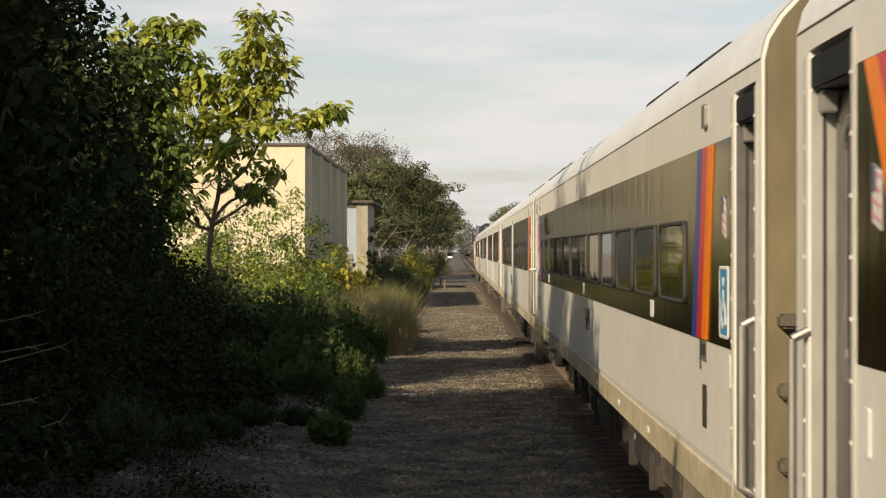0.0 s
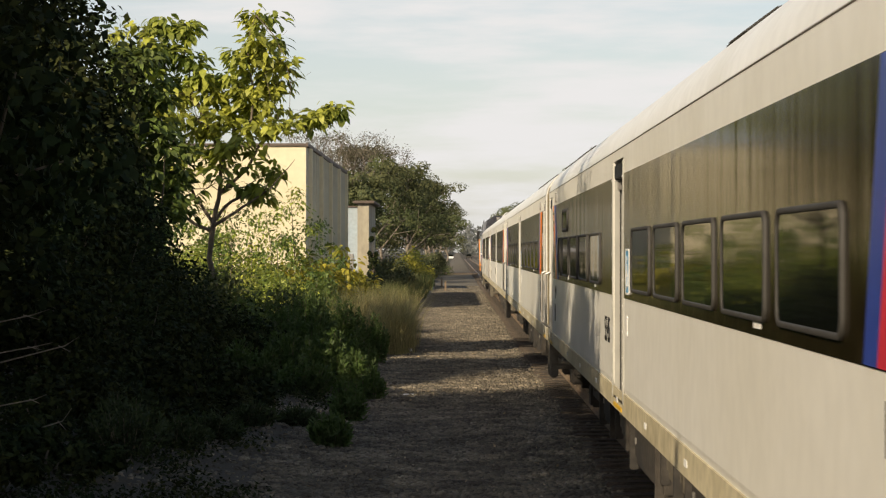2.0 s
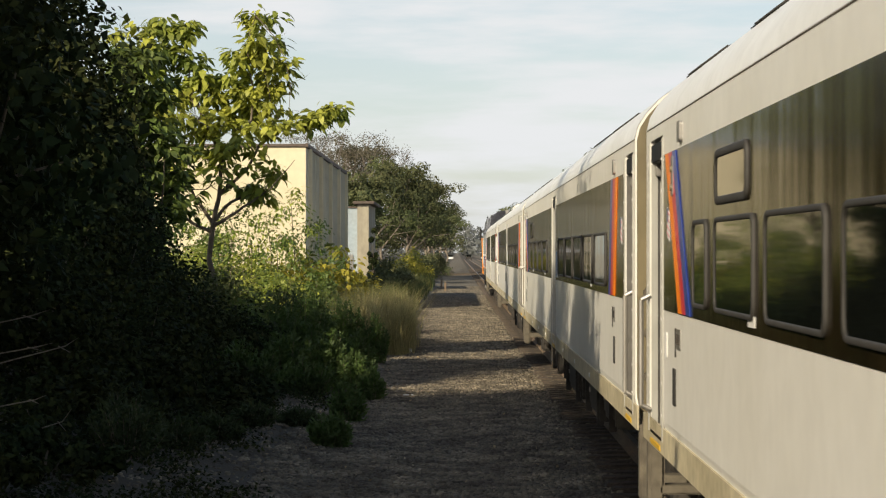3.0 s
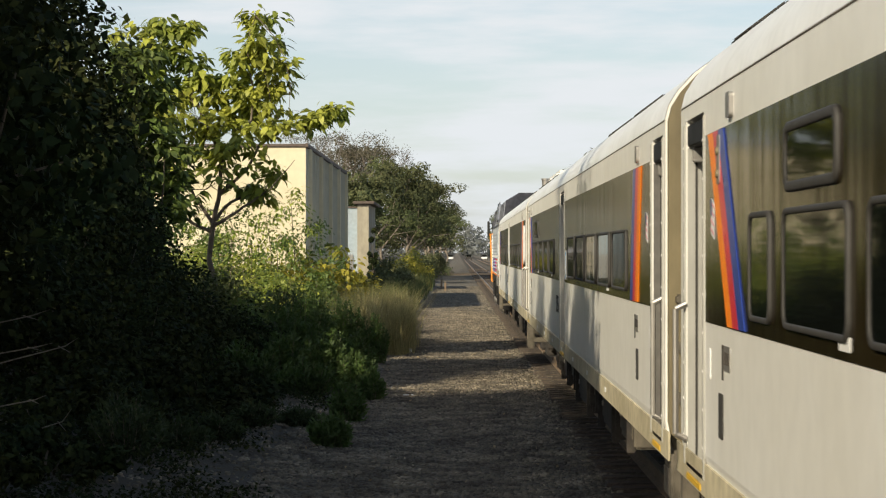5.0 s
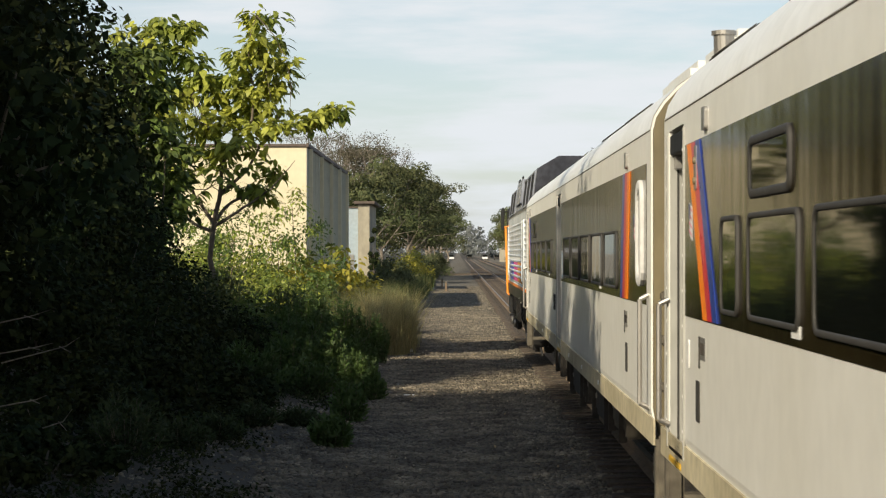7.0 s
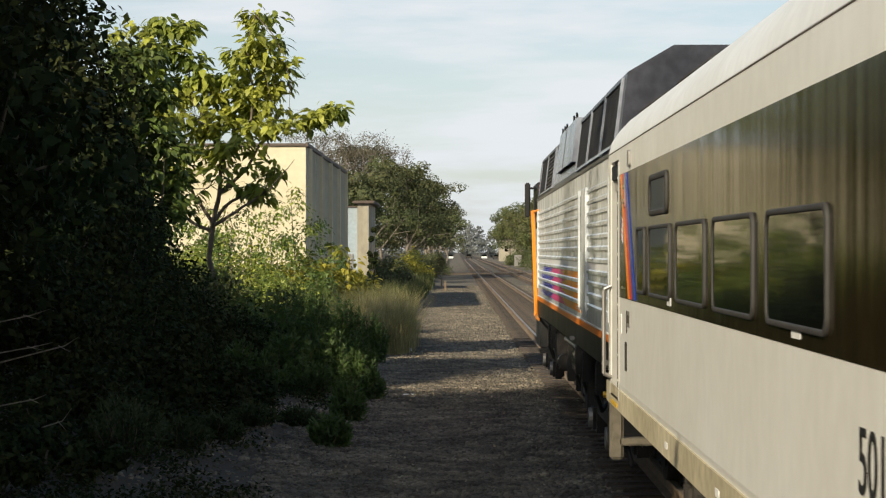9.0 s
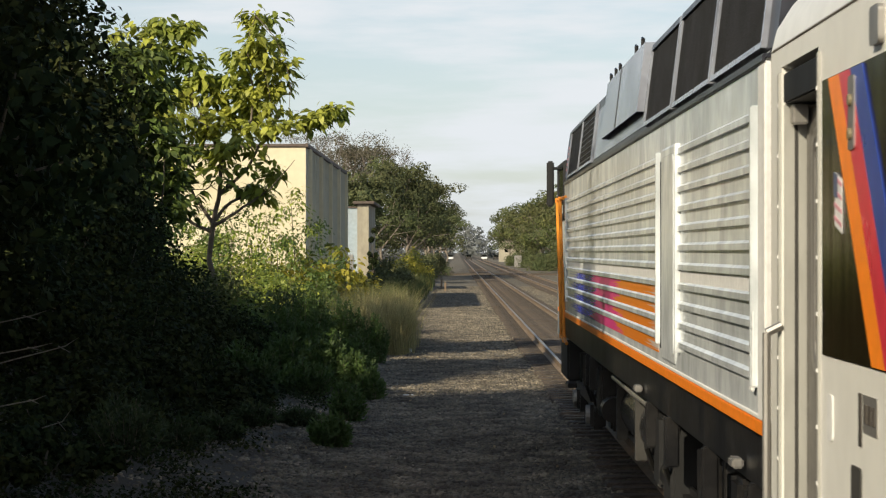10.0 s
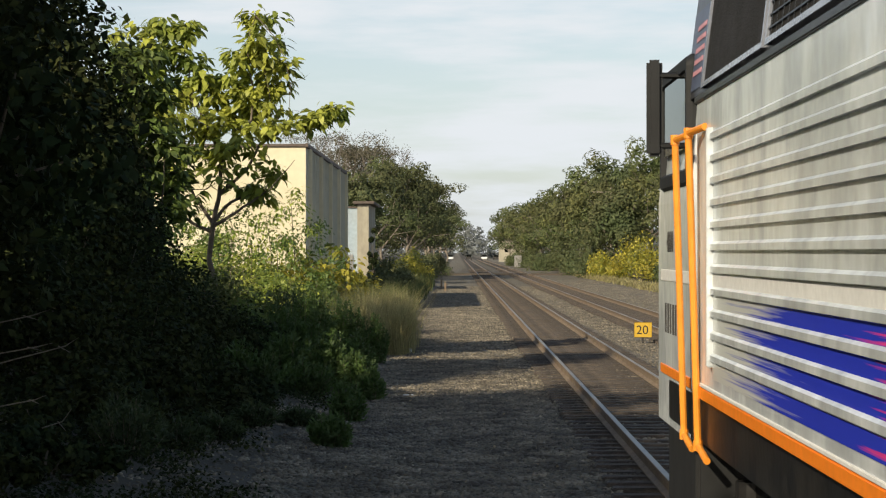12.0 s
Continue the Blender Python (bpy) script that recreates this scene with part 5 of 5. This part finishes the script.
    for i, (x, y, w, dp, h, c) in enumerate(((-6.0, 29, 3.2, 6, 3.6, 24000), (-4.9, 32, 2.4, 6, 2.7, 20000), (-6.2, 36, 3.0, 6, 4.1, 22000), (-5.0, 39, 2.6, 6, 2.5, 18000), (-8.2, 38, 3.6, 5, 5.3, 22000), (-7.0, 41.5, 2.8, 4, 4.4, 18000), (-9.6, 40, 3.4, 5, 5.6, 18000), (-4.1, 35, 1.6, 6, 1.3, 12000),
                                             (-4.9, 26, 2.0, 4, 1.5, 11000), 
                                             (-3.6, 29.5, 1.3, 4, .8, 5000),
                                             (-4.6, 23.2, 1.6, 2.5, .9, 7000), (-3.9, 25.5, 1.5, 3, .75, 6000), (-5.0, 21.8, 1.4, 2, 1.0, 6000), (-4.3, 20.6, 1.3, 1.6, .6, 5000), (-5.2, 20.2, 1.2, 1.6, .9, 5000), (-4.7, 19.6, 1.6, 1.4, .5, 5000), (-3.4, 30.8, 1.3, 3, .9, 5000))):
        bush("bush", x, y, w, dp, h, "leaf_shade", int(c * .6), .108, shade, 220 + i, group="shrubs by the path", n=20, z=-.1)
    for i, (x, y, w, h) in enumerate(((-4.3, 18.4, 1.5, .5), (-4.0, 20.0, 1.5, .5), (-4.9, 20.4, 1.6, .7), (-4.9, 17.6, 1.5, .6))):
        bush("bush", x, y, w, 1.8, h, "leaf_shade", 3000, .095, shade, 340 + i, group="shrubs by the path", n=14, z=lie(x, y) - .03)
    bush("bush", -5.75, 38.5, 2.2, 3, 3.3, "leaf_shade", 8000, .12, shade, 350, group="shrubs by the path", n=18)
    bush("bush", -6.9, 40.5, 2.4, 3, 3.9, "leaf_shade", 7000, .13, shade, 351, group="shrubs by the path", n=18)
    for i, (x, h, lf) in enumerate(((-8.7, 4.5, "leaf_green"), (-7.6, 3.7, "leaf_green"), (-6.4, 3.0, "leaf_sun"))):
        bush("bush", x, 63 + i, 1.9, 3, h, lf, 4000, .15, "tall leafy shrub at the foot of the tree", 410 + i, group="shrubs under the tree", n=16, z=0)
    soft = "soft feathery green shrub at the path"
    for i, (x, y, w, h, c) in enumerate(((-2.75, 39.5, 1.5, 1.15, 14000), (-1.95, 38.5, .9, 1.0, 9000), (-3.5, 41, 1.6, 1.25, 13000), (-3.4, 46, 1.3, 1.5, 12000), (-2.45, 46, 1.1, 1.4, 11000), (-1.85, 46.6, .7, 1.1, 6000), (-2.35, 36.8, 1.3, 1.0, 10000), (-1.75, 36.3, .75, .75, 6000),
                                         (-3.1, 36.5, 1.3, .9, 8000), (-1.45, 35.2, .45, .55, 3500), (-1.62, 30.8, .5, .6, 3500), (-1.62, 26.4, .52, .42, 4000), (-2.5, 34.2, 1.1, .6, 6000), (-3.4, 33.5, 1.4, .8, 8000))):
        feather_bush(x, y, w, h, int(c * .6), soft, 500 + i, group="feathery shrubs")
    for i, (x, y, w, h) in enumerate(((-3.6, 22.6, .9, .6), (-3.2, 24, .7, .35), (-3.0, 25.5, .8, .3), (-2.7, 27.5, .7, .3), (-3.9, 24.3, .9, .5), (-2.2, 28.5, .6, .25))):
        feather_bush(x, y, w, h, 2200, "low straggling weed in the shade of the bank", 520 + i, leaf="leaf_feather_shade", group="shade weeds", name="weed", length=.07)
    for i, (x, y, w, h, lf) in enumerate(((-5.35, 44.6, 1.5, 2.9, "leaf_mid"), (-4.7, 44, 1.8, 2.2, "leaf_green"), (-5.6, 48, 2.0, 2.7, "leaf_mid"), (-4.0, 47, 1.7, 1.9, "leaf_mid"), (-3.4, 50, 1.6, 1.7, "leaf_green"), (-6.3, 50, 2.0, 3.0, "leaf_sun"), (-4.6, 52, 1.8, 2.4, "leaf_sun"))):
        bush("bush", x, y, w, 3, h, lf, 6500, .115, "olive leafy undergrowth at the foot of the tree", 540 + i, group="undergrowth", n=22)
    sunny = "yellow-green sunlit weeds and saplings"
    for i, (x, y, w, dp, h, c, sz) in enumerate(((-4.9, 52, 2.6, 6, 2.5, 7000, .11), (-4.0, 57, 2.4, 6, 2.6, 7000, .12), (-3.4, 62, 2.0, 8, 2.1, 6000, .13), (-5.4, 62, 2.6, 8, 3.2, 7000, .13), (-4.2, 70, 1.6, 6, 3.1, 3000, .13),
                                                 (-3.2, 66, 1.2, 4, 2.4, 2600, .16))):
        bush("bush", x, y, w, dp, h, ("leaf_sun", "leaf_green", "leaf_yellow")[i % 3], c, sz, sunny, 240 + i, group="sunlit weeds", n=16)
    for i in range(8):
        bush("bush", -7.2 - i * 1.9, 77 + (i % 3), 2.6, 5, 2.5 + .25 * (i % 2), ("leaf_yellow", "leaf_green")[i % 2], 2600, .21, "tall weeds along the warehouse wall", 280 + i, group="weeds at the warehouse", n=14, z=0)
    # hidden shrubs, added so the coach windows reflect leaves instead of bare wall
    for i in range(7):
        bush("bush", -10.2 - i * 2.0, 70 + (i % 3) * 2, 3.2, 6, 3.0 + .3 * (i % 2), ("leaf_green", "leaf_sun")[i % 2], 3200, .23, "unseen shrub added to fill the window reflections", 320 + i, group="shrubs at the warehouse", n=18, z=0)
    # leafy saplings and vines in the weeds
    for i, (x, y, h, w) in enumerate(((-4.75, 60, 4.1, .3), (-4.3, 61, 3.3, .4), (-5.3, 58, 3.4, .5), (-4.9, 57, 2.8, .5), (-5.9, 59, 3.4, .6), (-6.6, 60, 3.5, .6), (-7.3, 61, 3.7, .6))):
        leader_tree("sapling", x, y, -.1, (((0, 0, -.1), (.05, 0, h * .5), (-.05, 0, h)),), tuple((math.sin(j * 2.4) * w, h * (.3 + .075 * j), .3, .22, 6) for j in range(10)),
                    ("leaf_sun", "leaf_green")[i % 2], .14, 12, "thin leafy sapling in the weeds", 260 + i, r=.025, depth=.3, category="sapling")
    for i, (x, y, h, w) in enumerate(((-3.75, 60, 2.2, .7), (-3.2, 62, 1.7, .5), (-4.3, 59, 2.0, .6))):
        leader_tree("sapling", x, y, -.1, (((0, 0, -.1), (.05, 0, h * .5), (-.05, 0, h)),), tuple((math.sin(j * 2.4) * w, h * (.45 + .07 * j), .3, .22, 4) for j in range(9)),
                    "leaf_yellow", .24, 12, "broad-leaved sapling turning yellow in the weeds", 270 + i, r=.03, depth=.4, category="sapling")
    blades("tall_grass", -2.5, -1.3, 50, 58, 15000, 1.45, "grass_dry", "dry straw-coloured tall grass beside the path", 31, width=.006)
    blades("tall_grass", -3.6, -2.1, 54, 72, 16000, 1.5, "grass_olive", "olive and straw-coloured weeds beside the path", 32, width=.008)
    blades("tall_grass", -3.4, -1.9, 80, 150, 9000, 1.1, "grass_green", "mixed green and dry lineside grass", 33, width=.02)
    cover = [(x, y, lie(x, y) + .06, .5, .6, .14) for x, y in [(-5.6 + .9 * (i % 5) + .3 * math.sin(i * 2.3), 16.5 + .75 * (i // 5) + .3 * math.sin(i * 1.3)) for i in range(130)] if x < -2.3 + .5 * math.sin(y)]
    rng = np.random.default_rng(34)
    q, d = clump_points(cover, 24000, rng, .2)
    tagged(new("ground_cover", leaves_mesh("ground_cover", q, d + np.array([0, 0, 1.0]), .055, "leaf_shade", rng)), "low shaded creeping weeds on the bank", "weeds", kind="stuff")
    blades("tall_grass", 12.2, 14.5, 100, 230, 7000, .55, "grass_dry", "dry grass along the far verge", 35, width=.03)
    bush("weed", -3.55, 23.6, .8, 1.2, .55, "leaf_green", 1500, .07, "small bright weed in the shade", 36, n=8, category="weed")
    bush("weed", -1.25, 52, .35, .5, .35, "leaf_green", 300, .06, "small weed at the path's edge", 37, n=5, category="weed")
    bush("bush", -5.3, 131, .6, 1, 4.4, "leaf_shade", 6000, .2, "dark creeper at the shed corner", 38, n=10)
    # dry twigs in the dark hedge
    for i, (x, y, z, dx, dz) in enumerate(((-4.55, 21, 1.55, .45, .14), (-4.5, 21, 1.25, .42, .1), (-4.4, 20.8, .72, .3, .12), (-4.2, 21.2, 1.2, .35, .2), (-4.1, 20.8, .42, .25, .28), (-4.6, 20.6, .2, .3, .18))):
        tw = empty("dry_twig", pose(x, y, z), "pale dry twig sticking out of the hedge", "twig", "dry twigs")
        bm = add_cyl(bmesh.new(), (-.6, .6, -.1), (dx * .5, .08, dz * .5), .008, .006, 6)
        add_cyl(bm, (dx * .5, .08, dz * .5), (dx, -.1, dz), .006, .002, 6)
        part("stick", bm, "bark_pale", tw)
        part("side_shoot", add_cyl(bmesh.new(), (dx * .3, .1, dz * .5), (dx * .7, 0, dz * .2), .006, .002, 5), "bark_pale", tw)
    row = "green broadleaf tree in the lineside row"
    for i, (x, y, h, s, lf, c) in enumerate(((-7.5, 160, 8.2, 2.6, "leaf_far", 9000), (-6.5, 178, 9.6, 2.8, "leaf_far", 10000), (-4.6, 190, 9.8, 2.6, "leaf_far", 10000), (-4.4, 205, 10.2, 2.8, "leaf_far", 10000),
                                             (-3.4, 222, 9.6, 2.6, "leaf_far", 10000), (-5, 235, 10.4, 3, "leaf_far", 9000), (-3.6, 255, 9.4, 3, "leaf_far", 9000), (-3.4, 285, 11.0, 3.0, "leaf_far", 9000), (-2.4, 325, 10.2, 3.2, "leaf_far", 9000), (-2.0, 375, 9.4, 3.4, "leaf_far", 9000))):
        tree("tree", (x, y, -.2), h * .98, s * 1.1, lf, c, .245, row, 50 + i, keep=.42, clump=1.05, r=.17, n=24, group="lineside trees", bark="bark_pale", shell=.8, jitter=.25, up=.3, flat=.62)
    for i, (x, y, h, sp) in enumerate(((-12.6, 190, 13.2, .8), (-9.2, 185, 11.6, .85), (-7.4, 192, 11.8, .9), (-11, 215, 13.0, .8))):
        twiggy_tree(x, y, h, sp, "tall thinly leaved autumn tree with bare twigs", 90 + i, "bare trees")
    for i, (x, y, w, h) in enumerate(((-4.0, 118, 2.6, 2.4), (-4.4, 135, 3, 2.6), (-4.0, 150, 3, 3.2), (-3.6, 168, 3, 3.2), (-3.0, 190, 3, 3.0), (-2.6, 215, 3, 3.0), (-2.6, 245, 3, 3))):
        bush("bush", x, y, w, 14, h, ("leaf_yellow" if i in (2, 3) else "leaf_far"), 5000, .2, "overgrown green shrub beside the line", 100 + i, group="lineside shrubs")
    across = "green broadleaf tree across the tracks"
    for i, (x, y, h, s) in enumerate(((21, 185, 11, 3.4), (18.5, 198, 11.8, 3.6), (16.6, 212, 11.8, 3.6), (15.2, 228, 11.2, 3.6), (14.6, 246, 10.6, 3.6), (13.8, 266, 10.2, 3.6), (13.2, 290, 10, 3.6), (12.6, 318, 9.8, 3.6),
                                      (12.2, 350, 10, 3.8), (11.8, 390, 10, 4.0), (11.4, 440, 10, 4.4), (24, 200, 12, 4.0), (15.3, 197, 8.4, 2.4))):
        tree("tree", (x, y, -.2), h * .9, s, ("leaf_far", "leaf_mid")[i % 2], 11000, .31, across, 70 + i, keep=.4, clump=1.45, r=.18, n=24, group="trees across the tracks", bark="bark_pale", shell=.8, jitter=.25, up=.3, flat=.7)
    for i, (x, y, w, h, lf) in enumerate(((15.6, 180, 4.5, 5.6, "leaf_yellow"), (13.6, 202, 4.5, 4.6, "leaf_far"), (13.2, 225, 4.5, 4.8, "leaf_far"), (12.6, 250, 4.5, 4.6, "leaf_far"), (12.2, 280, 4.5, 4.6, "leaf_far"), (11.6, 320, 4.5, 4.4, "leaf_far"), (19.5, 182, 5, 5, "leaf_far"),
                                          (10.8, 370, 4, 4, "leaf_far"), (17.6, 175, 4, 3, "leaf_far"), (13.6, 190, 3.5, 3.2, "leaf_yellow"))):
        bush("bush", x, y, w, 16, h, lf, 4200, .26, "overgrown shrub across the tracks", 120 + i, group="shrubs across the tracks", n=18)


build_plants()


# ---- distance and small things ----
def build_distance():
    rng = np.random.default_rng(77)
    cl = []
    for k in range(150):
        x = rng.uniform(-140, 150)
        h = rng.uniform(7, 13)
        for j in range(3):
            r = rng.uniform(2, 4)
            cl.append((x + rng.normal() * 2, 880 + rng.normal() * 30, h * (.3 + .3 * j), r, r, r * .9))
    q, d = clump_points(cl, 36000, rng, .3)
    q[:, 2] = np.maximum(q[:, 2], .2)
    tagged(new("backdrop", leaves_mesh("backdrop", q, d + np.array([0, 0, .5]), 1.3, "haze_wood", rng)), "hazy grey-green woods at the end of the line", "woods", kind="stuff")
    # level crossing with waiting vehicles
    b = empty("house", pose(13.5, 520, 0), "small pale house by the level crossing", "house")
    part("wall", box(-3, 3, 0, 6, -.3, 5.2), "beige_dimmed", b)
    part("roof", prism([(-.4, 0), (6.4, 0), (3, 2.2)], -3.3, 3.3), "trim_brown", b).matrix_basis = pose(0, 0, 5.2)
    for x in (-1.6, 1.2):
        part("window", box(x, x + .9, -.04, .003, 2.2, 3.6, .01), "pane", b)
    for i, (x, y, col) in enumerate(((-1.5, 420, "white"), (6.2, 430, "white"), (9.0, 432, "dark_metal"), (12.0, 428, "white"), (2.8, 455, "dark_metal"))):
        v = empty("car", pose(x * 1.35, y + 210, GZ), "small distant car waiting at the level crossing", "car", "cars at the crossing")
        part("body", box(-.9, .9, -.2, 4.0, .3, .95, .1), col, v)
        part("cabin", box(-.78, .78, .6, 3.0, .95, 1.5, .14), "pane", v)
        for wx in (-.85, .85):
            for wy in (.5, 3.2):
                part("wheel", add_cyl(bmesh.new(), (wx - .1, wy, .31), (wx + .1, wy, .31), .31, .31, 14), "black", v)
    tagged(new("road", mesh_of("road", box(-60, 60, 222, 228, GZ - .1, GZ + .2), "tie")), "dark level crossing deck across the tracks", "road", kind="structure")
    # distant signal box cabinets
    for x, y in ((9.6, 330), (10.1, 342)):
        c = empty("signal_cabinet", pose(x, y, GZ), "pale metal signal cabinet beside the track", "cabinet", "signal cabinets")
        part("case", box(-.5, .5, -.3, .3, 0, 1.9, .03), "steel", c)
        part("plinth", box(-.55, .55, -.35, .35, -.1, .12, .01), "under_grey", c)


def build_small():
    rng = np.random.default_rng(61)
    n = 420
    q = np.stack([rng.uniform(-3.4, 1.5, n), 19 + 34 * rng.random(n) ** 1.4, np.zeros(n)], 1)
    q[:, 2] = [lie(a, b) + .03 for a, b in q[:, :2]]
    tagged(new("fallen_leaves", leaves_mesh("fallen_leaves", q, np.tile((0, 0, 1.0), (n, 1)), .055, "leaf_fallen", rng)), "pale fallen leaves and scraps on the ballast", "leaves", kind="stuff")
    s = empty("speed_sign", pose(5.1, 57, GZ), "yellow trackside speed sign with black figures", "sign")
    part("post", box(-.025, .025, .01, .05, -.1, .55), "dark_metal", s)
    pl = part("plate", box(-.245, .245, -.012, .008, .16, .58, .01), "yellow", s)
    bm = text_bm("20", .34)
    bm.transform(Matrix.Translation((-.19, -.014, .255)) @ Matrix.Rotation(radians(90), 4, "X"))
    part("figures", bm, "black", pl)
    l = empty("litter", pose(-1.2, 51.6, -.22), "crumpled white plastic bag on the ground", "litter")
    bm = bmesh.new()
    bmesh.ops.create_icosphere(bm, subdivisions=3, radius=.11)
    for v in bm.verts:
        v.co *= 1 + .5 * noise.noise(v.co * 14)
        v.co.z = max(-.05, v.co.z * .8)
    part("bag", bm, "white", l)
    p = empty("litter", pose(-.85, 36.2, -.23), "flat scrap of white paper on the ballast", "litter")
    bm = box(-.09, .09, -.06, .06, 0, .012, .003)
    part("scrap", bm, "white", p)
    for x, y in ((-.75, 132), (-1.1, 146)):
        k = empty("marker_post", pose(x, y, GZ), "short rusty trackside marker post", "post", "marker posts")
        part("post", box(-.06, .06, -.06, .06, -.1, .55, .01), "rail_side", k)
        part("cap", box(-.08, .08, -.08, .08, .55, .62, .01), "under_grey", k)
    u = empty("utility_pole", pose(15.2, 205, -.2), "weathered wooden utility pole with a crossarm", "pole")
    part("pole", add_cyl(bmesh.new(), (0, 0, -.2), (0, 0, 8.8), .14, .1, 10), "bark_pale", u)
    part("crossarm", box(-1.9, 1.2, -.06, .06, 8.3, 8.43, .01), "bark_pale", u)


build_distance()
build_small()


# ---- what moves ----
def motions():
    steps = [i * 0.25 for i in range(49)]
    for ob in moving:
        b = ob.matrix_basis.translation.copy()
        walk(ob, [(t, pose(b.x, b.y - gone(t), b.z)) for t in steps])
    lead = wheelsets[0]
    walk(lead, [(i / 30, pose(0, 0, 0, math.degrees(gone(i / 30) / WHEEL_R))) for i in range(361)])
    for w in wheelsets[1:]:
        w.rotation_mode = "QUATERNION"
        a = w.animation_data_create()
        a.action = lead.animation_data.action
        a.action_slot = lead.animation_data.action_slot


motions()
